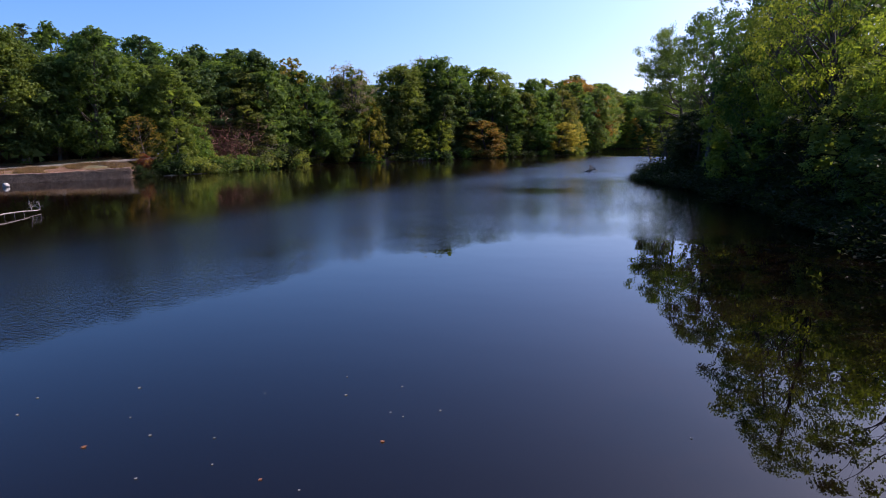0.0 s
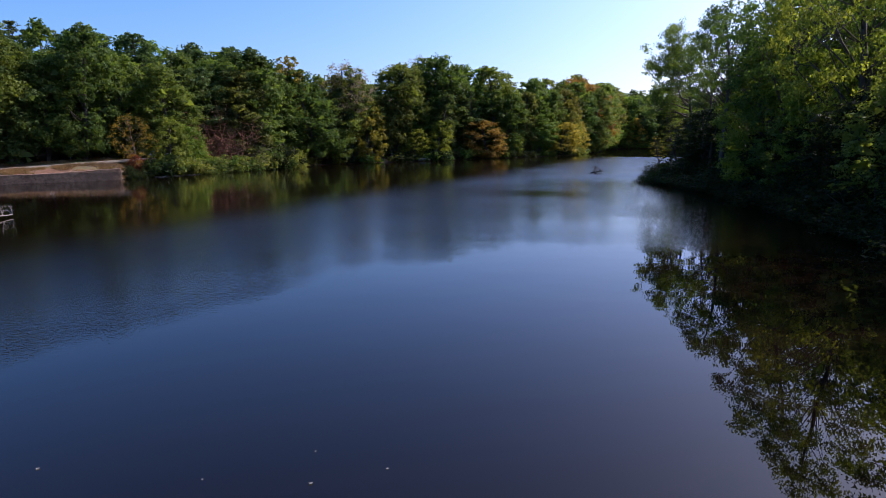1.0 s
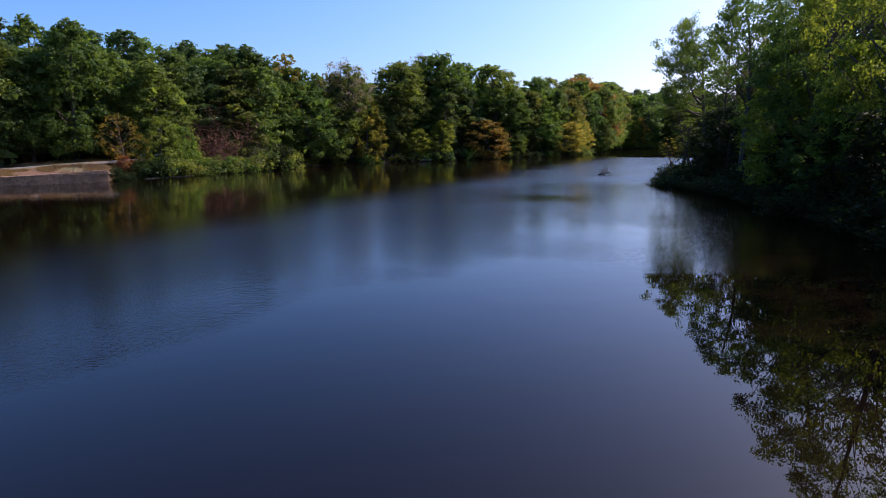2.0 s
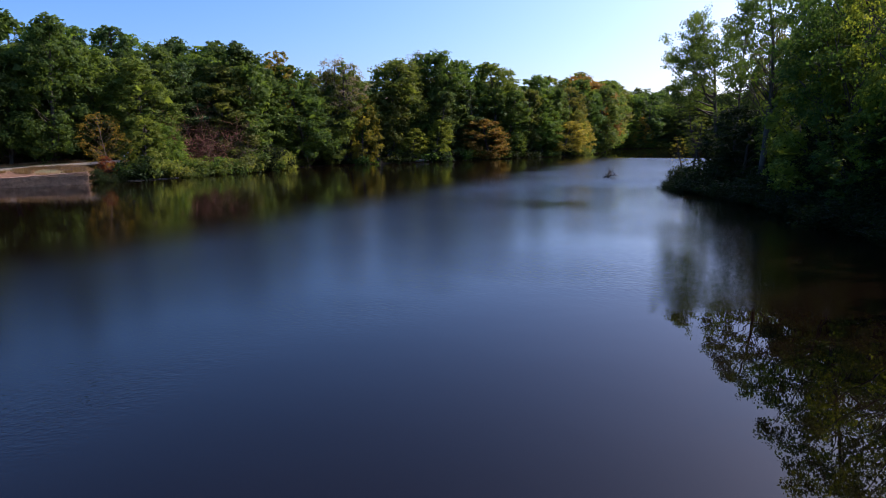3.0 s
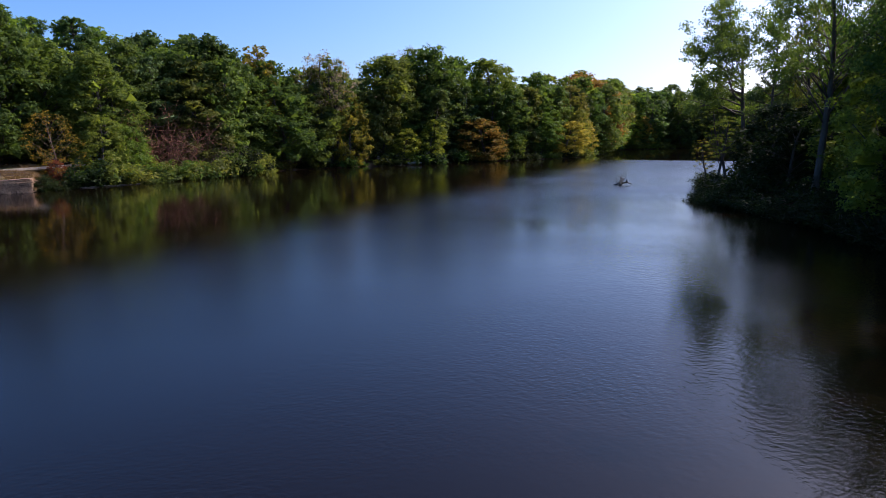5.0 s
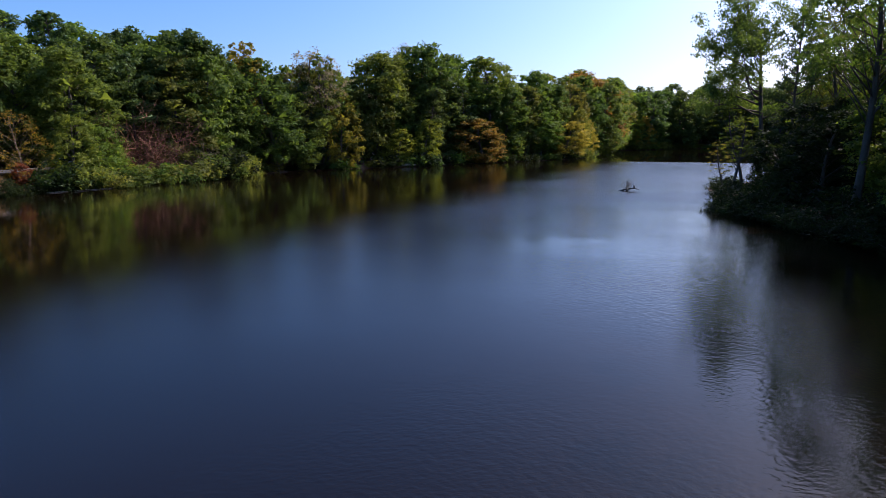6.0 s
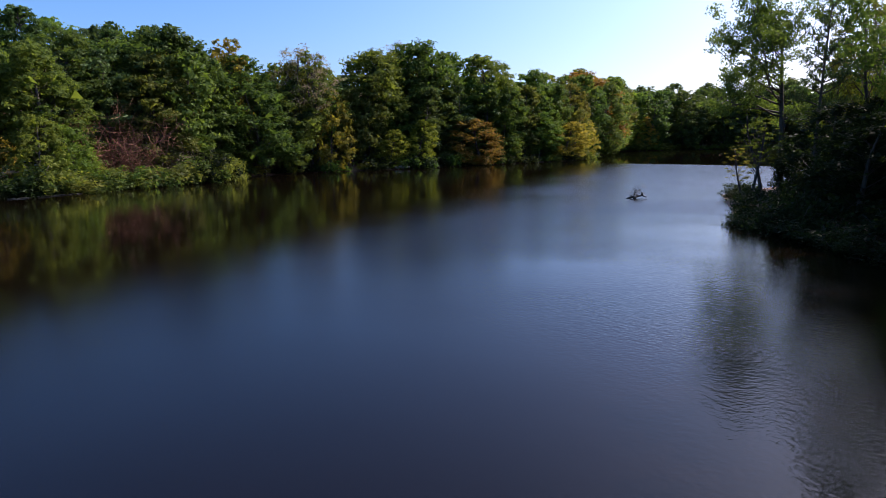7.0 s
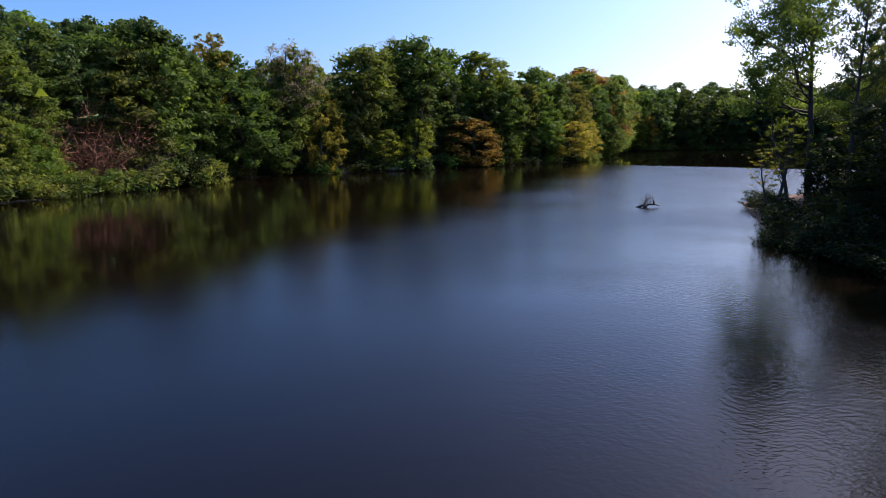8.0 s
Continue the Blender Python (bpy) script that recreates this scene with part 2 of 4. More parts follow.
# ---- kinds of trees: each returns the meshes of a trunk and a crown of unit size 20 m ----
def broadleaf(name, seed, leaves, size, radius=5.5, clear=0.1, lobes=54, gaps=1.0, lean=0.0, bark=None, height=20.0, fine=False, corners=3, flat=0.8, stout=1.0, peak=0.4, loose=0.6):
    """A domed crown of many billows, each a cluster of leaf sprays at the end of its limb, thick enough within to hide the wood."""
    rng = np.random.default_rng(seed)
    trunk = bent(Vector((0, 0, -0.6)), Vector((lean, 0.03, 1)), height * 0.93, height * 0.017 * stout, height * 0.004 * stout, rng, 8, 0.1, 0.045)
    lines, anchors, radii = [trunk], [], []
    skew = rng.uniform(0, 6.28)
    for i in range(lobes):
        g = (i + rng.uniform(0, 1)) / lobes
        # widest at the share "peak" of the crown's height, drawn in below and domed above
        wide = radius * (0.72 + 0.28 * math.sin(0.5 * math.pi * g / peak) if g < peak else math.sqrt(max(0.02, 1 - ((g - peak) / (1.04 - peak)) ** 2)))
        turn = i * 2.399 + rng.uniform(-0.4, 0.4)
        wide *= 1 + 0.14 * math.sin(turn + skew) + 0.1 * math.sin(2 * turn + 5 * g + skew * 2)
        f = clear + (0.97 - clear) * g
        stem = trunk[min(int(f * 8 * 0.95), 8)]
        r = radius * rng.uniform(0.22, 0.38) * gaps * (1.1 - 0.3 * g)
        out = max(0.0, wide - r * 0.9) * rng.uniform(0.72, 1.08)
        tip = Vector((stem[0].x + math.cos(turn) * out, stem[0].y + math.sin(turn) * out, height * f - r * 0.5 * g))
        anchors.append(tip)
        radii.append(r)
        at = 8 * min(0.98, max(0.1, f - 0.6 * out / height - rng.uniform(0, 0.06)))
        q, p = trunk[int(at)], trunk[int(at) + 1]
        low = (q[0].lerp(p[0], at - int(at)), q[1] + (p[1] - q[1]) * (at - int(at)))
        mid = low[0].lerp(tip, 0.5) + Vector((0, 0, -out * 0.06)) + Vector(rng.normal(size=3)) * 0.06 * (out + 1)
        w = max(0.035, low[1] * rng.uniform(0.22, 0.42))
        lines.append([(low[0].copy(), w), (mid, w * 0.65), (tip, w * 0.3)])
        if fine:
            for j in range(3):
                lines.append(bent(mid.lerp(tip, rng.uniform(0.2, 1)), Vector(rng.normal(size=3)) + (tip - low[0]).normalized(), r * 1.1, w * 0.28, w * 0.1, rng, 2, 0.1, 0.2))
    anchors.append(trunk[-1][0] + Vector((0, 0, 0.1)))
    radii.append(radius * 0.26 * gaps)
    a, rr = np.array(anchors, float), np.array(radii)
    # each billow carries sprays on its skin, each spray a bunch of leaves
    sprays = 18
    lobe = np.repeat(np.arange(len(a)), sprays)
    axis = a[lobe] * np.array([1, 1, 0])
    axis /= np.linalg.norm(axis, axis=1)[:, None] + 0.5
    way = rng.normal(size=(len(lobe), 3)) + axis * 0.8 + np.array([0, 0, 0.45])
    way /= np.linalg.norm(way, axis=1)[:, None]
    hub = a[lobe] + way * (rr[lobe] * rng.uniform(0.55, 1.08, len(lobe)))[:, None] * np.array([1.1, 1.1, flat])
    spread = rr[lobe] * rng.uniform(0.24, 0.46, len(lobe))
    pick = rng.choice(len(hub), leaves, p=spread**1.7 / (spread**1.7).sum())
    around = rng.normal(size=(leaves, 3))
    around /= np.linalg.norm(around, axis=1)[:, None]
    far = rng.uniform(0, 1, leaves) ** 0.5
    centres = hub[pick] + around * (far * spread[pick])[:, None] * np.array([1.15, 1.15, 0.7])
    face = way[pick] * 1.1 + around * 0.6
    sizes = np.full(leaves, size)
    if gaps >= 0.9:
        # shaded inner leaves, larger, that close the heart of each billow
        inner = np.repeat(np.arange(len(a)), 9)
        deep = rng.normal(size=(len(inner), 3)) * (rr[inner] * 0.26)[:, None]
        centres, face = np.concatenate([centres, a[inner] + deep]), np.concatenate([face, deep])
        sizes = np.concatenate([sizes, rr[inner] * 0.75])
    v, f = tubes([trunk], 6)
    v2, f2 = tubes(lines[1:], 3)
    n = len(v)
    return mesh_from(name + "_trunk", v + v2, f + [tuple(n + q for q in t) for t in f2], bark or BARK, True), leaf_mesh(name + "_crown", centres, face, sizes, 0.8, LEAF, rng, 0.4, corners, loose), height


def open_oak(name, seed, leaves, size, height=20.0):
    """An old tree standing free: a tall clear trunk that forks, and long limbs with leaf sprays and sky between them."""
    rng = np.random.default_rng(seed)
    trunk = bent(Vector((0, 0, -0.6)), Vector((-0.07, 0.0, 1)), height * 0.94, height * 0.02, height * 0.005, rng, 8, 0.1, 0.03)
    lines, anchors, radii = [trunk], [], []
    for i in range(24):
        g = i / 23
        at = 8 * (0.45 + 0.5 * g)
        q, p = trunk[min(int(at), 8)], trunk[min(int(at) + 1, 8)]
        low, thick = q[0].lerp(p[0], at - int(at)), q[1] * 0.5
        turn = math.pi + (i % 2 * 2 - 1) * rng.uniform(0.05, 0.6) if i % 3 else i * 2.399
        long = (3.4 + 4.6 * math.sin(math.pi * (0.22 + 0.66 * g))) * (1.12 if i % 3 else 0.75) * rng.uniform(0.8, 1.15)
        limb = bent(low, Vector((math.cos(turn), math.sin(turn), 0.15 + 0.85 * g)), long, thick, 0.03, rng, 6, 0.35, 0.14)
        lines.append(limb)
        for k in range(9):
            at = limb[rng.integers(2, 7)]
            twig = bent(at[0], Vector(rng.normal(size=3)) + (limb[-1][0] - low).normalized() * 0.8, rng.uniform(1.0, 2.6), max(0.02, at[1] * 0.4), 0.012, rng, 3, 0.2, 0.2)
            lines.append(twig)
            anchors += [twig[-1][0], twig[2][0]]
            radii += [rng.uniform(0.7, 1.35), rng.uniform(0.5, 1.0)]
    centres, way = clumps(anchors, radii, leaves, 0.62, rng)
    v, f = tubes(lines[:1], 8)
    v2, f2 = tubes(lines[1:], 4)
    n = len(v)
    return mesh_from(name + "_trunk", v + v2, f + [tuple(n + q for q in t) for t in f2], BARK, True), leaf_mesh(name + "_crown", centres, way, size, 0.75, LEAF, rng, 0.5, 3, 0.8), height


def pine(name, seed, leaves, size, radius=4.2, clear=0.45, tiers=13, height=20.0, droop=0.0, cone=0.6):
    rng = np.random.default_rng(seed)
    trunk = bent(Vector((0, 0, -0.6)), Vector((0.01, 0.02, 1)), height * 0.99, height * 0.014, height * 0.003, rng, 8, 0.1, 0.02)
    lines, anchors, radii = [trunk], [], []
    for i in range(tiers):
        f = clear + (0.99 - clear) * (i / (tiers - 1)) ** 0.9
        at = min(f * 8, 7.99)
        a, b = trunk[int(at)], trunk[int(at) + 1]
        p = a[0].lerp(b[0], at - int(at))
        g = (f - clear) / (1 - clear)
        reach = radius * ((1 - g) * cone + (1 - cone) * math.sqrt(max(0.0, 1 - g * g)) + 0.1)
        for j in range(rng.integers(3, 6)):
            turn = j * 2 * math.pi / 4 + i * 1.1 + rng.uniform(-0.5, 0.5)
            long = reach * rng.uniform(0.55, 1.15)
            bough = bent(p, Vector((math.cos(turn), math.sin(turn), 0.15 + 0.5 * g - droop)), long, 0.07, 0.02, rng, 4, 0.25, 0.1)
            lines.append(bough)
            for q, w in ((4, 1.0), (3, 0.9), (2, 0.6)):
                anchors.append(bough[q][0] + Vector((rng.normal() * 0.25, rng.normal() * 0.25, 0.1)))
                radii.append(max(0.45, long * 0.3 * w))
    anchors.append(trunk[-1][0])
    radii.append(0.6)
    centres, way = clumps(anchors, radii, leaves, 0.42, rng)
    v, f = tubes(lines, 3 if tiers < 11 else 4)
    return mesh_from(name + "_trunk", v, f, BARK, True), leaf_mesh(name + "_crown", centres, way, size, 0.3, NEEDLE, rng, 0.25), height


def bush(name, seed, leaves, size, radius=2.2, height=3.0, corners=3):
    rng = np.random.default_rng(seed)
    lines, anchors, radii = [], [], []
    for i in range(16):
        turn, spread = i * 2.399, rng.uniform(0.2, 1.0)
        way = Vector((math.cos(turn) * spread, math.sin(turn) * spread, rng.uniform(0.35, 1.1)))
        stem = bent(Vector((math.cos(turn) * 0.2, math.sin(turn) * 0.2, -0.3)), way, height * rng.uniform(0.55, 1.0), 0.045, 0.012, rng, 4, 0.1, 0.15)
        lines.append(stem)
        for q in (2, 3, 4):
            anchors.append(stem[q][0])
            radii.append(rng.uniform(0.3, 0.6) * radius * (0.5 + 0.12 * q) * 0.75)
        low = Vector((math.cos(turn) * radius * spread, math.sin(turn) * radius * spread, rng.uniform(0.15, 0.8)))
        anchors.append(low)
        radii.append(radius * 0.33)
    centres, way = clumps(anchors, radii, leaves, 0.75, rng)
    v, f = tubes(lines, 4)
    return mesh_from(name + "_stems", v, f, BARK, True), leaf_mesh(name + "_foliage", centres, way, size, 0.7, LEAF, rng, 0.5, corners, 0.6), height


def bare(name, seed, mat, height=6.0, stems=7, spread=0.9, reach=1.0):
    """Leafless brush: stems that fork into fine twigs."""
    rng = np.random.default_rng(seed)
    lines = []
    for i in range(stems):
        turn = i * 2.399
        way = Vector((math.cos(turn) * spread * rng.uniform(0.2, 1), math.sin(turn) * spread * rng.uniform(0.2, 1), 1))
        stem = bent(Vector((math.cos(turn) * 0.25, math.sin(turn) * 0.25, -0.3)), way, height * rng.uniform(0.55, 1), 0.026, 0.009, rng, 6, -0.15, 0.16)
        lines.append(stem)
        for j in range(13):
            q = stem[rng.integers(2, 7)]
            twig = bent(q[0], Vector(rng.normal(size=3)) + Vector((0, 0, 0.5)), height * reach * rng.uniform(0.14, 0.32), 0.017, 0.007, rng, 4, 0.1, 0.2)
            lines.append(twig)
            for k in range(3):
                lines.append(bent(twig[rng.integers(1, 5)][0], Vector(rng.normal(size=3)) + Vector((0, 0, 0.3)), height * reach * rng.uniform(0.06, 0.14), 0.01, 0.004, rng, 2, 0, 0.2))
    v, f = tubes(lines, 3)
    return mesh_from(name, v, f, mat, False), None, height


# ---- the pond's outline and the lie of the land ----
SHORE = [
    (-150, -40), (-142, 30), (-118, 72), (-100, 86), (-82.5, 97.5), (-65, 109), (-63.5, 117), (-60, 126), (-55.5, 133), (-51, 140), (-46.5, 149),
    (-45.5, 156), (-48, 163), (-40, 174), (-29, 182), (-14, 189), (0, 203), (12, 211), (26, 221), (37, 229), (43, 239), (47, 252), (53, 285),
    (64, 330), (78, 346), (104, 352), (112, 362), (140, 362), (172, 345), (178, 290), (165, 215), (130, 165), (85, 138), (52, 124), (34, 111), (28.2, 95),
]
SHORE_RIGHT = [(25, 86), (26.1, 77), (26.5, 66), (25.7, 56), (24.1, 42), (21.9, 28), (20.5, 12), (21, -10), (26, -40), (20, -75), (-60, -90)]
OUTLINE = np.array(SHORE + SHORE_RIGHT, float)


def shore_distance(px, py):
    """Metres from the water's edge: positive on land, negative in the pond."""
    p = np.stack([np.ravel(px), np.ravel(py)], -1).astype(float)
    a, b = OUTLINE, np.roll(OUTLINE, -1, 0)
    best, inside = np.full(len(p), 1e9), np.zeros(len(p), bool)
    for (ax, ay), (bx, by) in zip(a, b):
        e = np.array([bx - ax, by - ay])
        w = p - (ax, ay)
        t = np.clip((w @ e) / (e @ e), 0, 1)
        best = np.minimum(best, np.hypot(*(w - t[:, None] * e).T))
        cross = (ay > p[:, 1]) != (by > p[:, 1])
        with np.errstate(divide="ignore", invalid="ignore"):
            inside ^= cross & (p[:, 0] < (bx - ax) * (p[:, 1] - ay) / (by - ay) + ax)
    return np.where(inside, -best, best).reshape(np.shape(px))


def smooth_step(a, b, v):
    t = np.clip((v - a) / (b - a), 0, 1)
    return t * t * (3 - 2 * t)


WALL_FROM, WALL_TO = np.array((-116.0, 75.0)), np.array((-65.2, 108.9))
WALL_WAY = (WALL_TO - WALL_FROM) / np.linalg.norm(WALL_TO - WALL_FROM)


def slope_along(s):
    """The road climbs along the terrace."""
    return 0.047 * (np.clip(s, 36, 80) - 50)


def wall_lift(s):
    """The wall's top climbs over its last metres."""
    return 0.045 * np.clip(s - 49, 0, 14)


def ground_height(px, py):
    px, py = np.asarray(px, float), np.asarray(py, float)
    d = shore_distance(px, py)
    z = np.interp(d, [-12, -3, -0.2, 1.2, 6, 14], [-2.5, -1.2, -0.25, 0.3, 0.9, 1.6])
    left = np.where(px < 10, smooth_step(60, 110, py), smooth_step(150, 210, py)) * (1 - smooth_step(70, 110, px))
    far = smooth_step(260, 330, py)
    right = smooth_step(15, 40, px) * (1 - far)
    rise = np.clip(d - 12, 0, None)
    z = z + left * 14 * smooth_step(0, 55, rise) + far * 15 * smooth_step(0, 70, rise) + right * 5 * smooth_step(0, 50, rise)
    # the level terrace behind the stone wall
    along = (px - WALL_FROM[0]) * WALL_WAY[0] + (py - WALL_FROM[1]) * WALL_WAY[1]
    flat = smooth_step(-6, 0, along) * (1 - smooth_step(60.5, 63, along)) * smooth_step(2.6, 3.0, d) * (1 - smooth_step(17, 27, d))
    terrace = np.interp(d, [2, 5, 10, 12, 18], [1.45, 1.9, 2.6, 2.8, 3.2]) + slope_along(along) * smooth_step(3, 10, d) + wall_lift(along) * (1 - smooth_step(3, 10, d))
    z = z * (1 - flat) + terrace * flat
    return z


def ground_at(x, y):
    return float(ground_height(np.array([x]), np.array([y]))[0])


def build_ground():
    xs = np.concatenate([[-4000, -1500, -700, -400], np.arange(-260, 261, 3.0), [400, 700, 1500, 4000]])
    ys = np.concatenate([[-4000, -1500, -600, -300], np.arange(-130, 471, 2.6), [600, 900, 1800, 4000]])
    gx, gy = np.meshgrid(xs, ys)
    gz = ground_height(gx, gy)
    gz += np.vectorize(lambda a, b: noise.noise((a * 0.15, b * 0.15, 0)))(gx, gy) * 0.12 * (shore_distance(gx, gy) > 2)
    w = len(xs)
    verts = np.stack([gx, gy, gz], -1).reshape(-1, 3).tolist()
    faces = [(j * w + i, j * w + i + 1, (j + 1) * w + i + 1, (j + 1) * w + i) for j in range(len(ys) - 1) for i in range(w - 1)]
    ob = new("ground", mesh_from("ground", verts, faces, LITTER, True))
    tagged(ob, "brown forest floor strewn with fallen leaves round the pond", "ground", kind="structure")


build_ground()
pond = new("water", mesh_from("water", [(-170, -110, 0), (200, -110, 0), (200, 385, 0), (-170, 385, 0)], [(0, 1, 2, 3)], WATER))
tagged(pond, "dark blue-brown pond water, calm in parts and wind-rippled", "water", kind="structure")

# ---- tree kinds ----
OAKS = [broadleaf("oak", 11, 13500, 0.36, 5.6), broadleaf("oak_b", 12, 13000, 0.36, 5.0, 0.06, 58, peak=0.3), broadleaf("oak_c", 13, 14500, 0.36, 6.2, 0.12, 60, peak=0.5), broadleaf("oak_d", 14, 12000, 0.35, 4.4, 0.05, 50, peak=0.25), broadleaf("oak_e", 15, 13000, 0.36, 5.2, 0.08, 56, 0.95, peak=0.45)]
AIRY = [broadleaf("airy", 21, 4200, 0.38, 4.0, 0.3, 40, 0.72, fine=True), broadleaf("airy_b", 22, 3800, 0.38, 3.7, 0.3, 36, 0.72, fine=True)]
TWIGGY = [broadleaf("twiggy", 24, 3000, 0.2, 4.2, 0.5, 34, 0.85, fine=True)]
SAPLING = [broadleaf("sapling", 23, 2600, 0.28, 6.0, 0.16, 44, 0.7, 0.02, TWIG, stout=0.4, fine=True)]
PINES = [pine("pine", 31, 9500, 0.6, 4.4, 0.22, 15), pine("pine_b", 32, 10000, 0.6, 4.2, 0.4, 12, cone=0.25), pine("pine_c", 33, 9500, 0.6, 5.0, 0.1, 16, droop=0.15, cone=0.85)]
FAR_OAKS = [broadleaf("far_oak", 41, 3600, 0.62, 5.8, 0.08, 40), broadleaf("far_oak_b", 42, 3500, 0.62, 5.4, 0.05, 40, peak=0.3), broadleaf("far_oak_c", 43, 3400, 0.6, 5.0, 0.1, 38, peak=0.5)]
FAR_PINES = [pine("far_pine", 44, 3000, 1.0, 4.4, 0.3, 9, cone=0.3), pine("far_pine_b", 45, 3000, 1.0, 4.6, 0.12, 10, cone=0.5)]
NEAR_OAKS = [broadleaf("near_oak", 51, 21000, 0.205, 6.4, 0.24, 60, 0.78, flat=0.5, fine=True, loose=0.9), broadleaf("near_oak_b", 52, 20500, 0.205, 6.0, 0.2, 60, 0.78, flat=0.5, fine=True, loose=0.9), broadleaf("near_oak_c", 53, 20500, 0.205, 6.8, 0.26, 58, 0.76, flat=0.48, fine=True, loose=0.9)]
NEAR_AIRY = [open_oak("open_oak", 54, 26000, 0.25), broadleaf("near_airy_b", 55, 3000, 0.22, 3.6, 0.35, 30, 0.6, flat=0.45, fine=True)]
NEAR_TALL = [broadleaf("near_tall", 59, 15000, 0.21, 5.6, 0.5, 46, 0.85, flat=0.55, fine=True, loose=0.85), broadleaf("near_tall_b", 60, 14000, 0.21, 5.2, 0.54, 42, 0.85, flat=0.55, fine=True, loose=0.85)]
NEAR_PINES = [pine("near_pine", 56, 5500, 0.42, 3.6, 0.35, 15, cone=0.4)]
NEAR_SMALL = [broadleaf("near_small", 57, 9000, 0.36, 6.0, 0.05, 46, 1.0), broadleaf("near_small_b", 58, 9000, 0.36, 6.6, 0.05, 46, 1.0)]
SMALL = [broadleaf("small_tree", 61, 7500, 0.42, 7.0, 0.03, 48, 0.95, flat=0.75, peak=0.35), broadleaf("small_tree_b", 62, 7000, 0.42, 6.0, 0.03, 46, 0.95, flat=0.75, peak=0.3)]
BUSHES = [bush("bush", 71, 2500, 0.29), bush("bush_b", 72, 2500, 0.29, 2.6, 2.6), bush("bush_c", 73, 2400, 0.29, 2.0, 3.4)]
FAR_BUSHES = [bush("far_bush", 77, 1100, 0.42), bush("far_bush_b", 78, 1100, 0.42, 2.6, 2.6)]
NEAR_BUSHES = [bush("near_bush", 74, 1600, 0.26), bush("near_bush_b", 75, 1600, 0.26, 2.5, 2.8), bush("near_bush_c", 76, 1600, 0.26, 2.0, 3.4)]

DEEP, GREEN, OLIVE, LIME = (0.066, 0.11, 0.03), (0.094, 0.148, 0.034), (0.122, 0.142, 0.036), (0.165, 0.22, 0.036)
YELLOW, ORANGE, RUST, PINE = (0.27, 0.23, 0.045), (0.22, 0.125, 0.035), (0.2, 0.06, 0.035), (0.062, 0.1, 0.036)
GREY, MOSS = (0.2, 0.165, 0.14), (0.122, 0.165, 0.036)
# the near-black green paints shade into low bushes and understory trees
TAWNY, SHADE_GREEN, FLARE_AMBER = (0.21, 0.165, 0.035), (0.017, 0.03, 0.012), (0.2, 0.115, 0.035)
WORDS = {DEEP: "deep green", GREEN: "green", OLIVE: "olive green", LIME: "light yellow-green", MOSS: "yellowish green", YELLOW: "yellow autumn", ORANGE: "orange autumn", RUST: "rusty red autumn", PINE: "blue-green", GREY: "grey, nearly leafless", TAWNY: "tawny autumn", SHADE_GREEN: "shade-darkened", FLARE_AMBER: "flare-tinted amber"}
dice = random.Random(5)


def plant(kinds, x, y, top, colour, name, label, category, group, pick=None, girth=1.0, sink=0.0, turn=None):
    """Sets a tree or bush on the ground so that it reaches the height top over the water."""
    stem, crown, height = kinds[dice.randrange(len(kinds)) if pick is None else pick]
    z = max(ground_at(x, y), -0.3) - sink
    s = max(1.0, top - z) / height
    g = s * girth * dice.uniform(0.94, 1.08)
    ob = thing(name, (x, y, z), label.format(WORDS[colour]), category, group, turn=dice.uniform(0, 6.28) if turn is None else turn, scale=(g, g, s))
    part("branch_frame" if category == "bush" else "trunk", stem, ob)
    if crown:
        c = part("foliage" if category == "bush" else "crown", crown, ob)
        j = [v * dice.uniform(0.9, 1.12) for v in colour]
        c.color = (*j, 1)
    return ob


# ---- wooded left bank: standing trees ----
BANK = "trees on the wooded bank"
for x, y, top, colour in [(-102, 124, 31, DEEP), (-78, 132, 26, GREEN), (-73, 143, 28, DEEP), (-66, 131, 23.5, GREEN), (-60, 157, 30, DEEP), (-59, 149, 24.5, OLIVE), (-95, 142, 32, DEEP),
                          (-54, 161, 28.4, DEEP), (-62, 172, 31.4, GREEN), (-44, 170, 22.5, DEEP), (-40.5, 177, 21, GREEN), (-90, 133, 27, DEEP), (-68, 150, 27, GREEN), (-49, 178, 27, DEEP)]:
    plant(OAKS, x, y, top + 1.2, colour, "oak_tree", "tall {} broadleaf tree on the wooded bank", "tree", BANK, None, 1.25)
# one skyline crown is tinted amber to paint in a lens flare
for x, y, top, colour in [(-27, 198, 30.8, GREEN), (-19.5, 203, 28.6, DEEP), (-12, 214, 34.5, DEEP), (-5.5, 211, 31, DEEP), (2, 221, 32.5, GREEN), (11, 226, 32.4, OLIVE), (21, 231, 28.5, GREEN),
                          (30.7, 236, 24, DEEP), (41, 256, 29.7, GREEN), (54, 268, 27.4, GREEN), (56.5, 285, 33.5, FLARE_AMBER), (60, 292, 32, GREEN), (66, 312, 32, OLIVE), (72, 334, 33, GREEN), (82, 352, 33, OLIVE), (-34.5, 190, 25, DEEP), (13, 219, 22, DEEP), (26, 228, 19, GREEN), (47, 262, 24, DEEP), (-10, 201, 21, DEEP)]:
    plant(OAKS, x, y, top + 1.2, colour, "oak_tree", "tall {} broadleaf tree above the pond", "tree", BANK, None, 1.25)
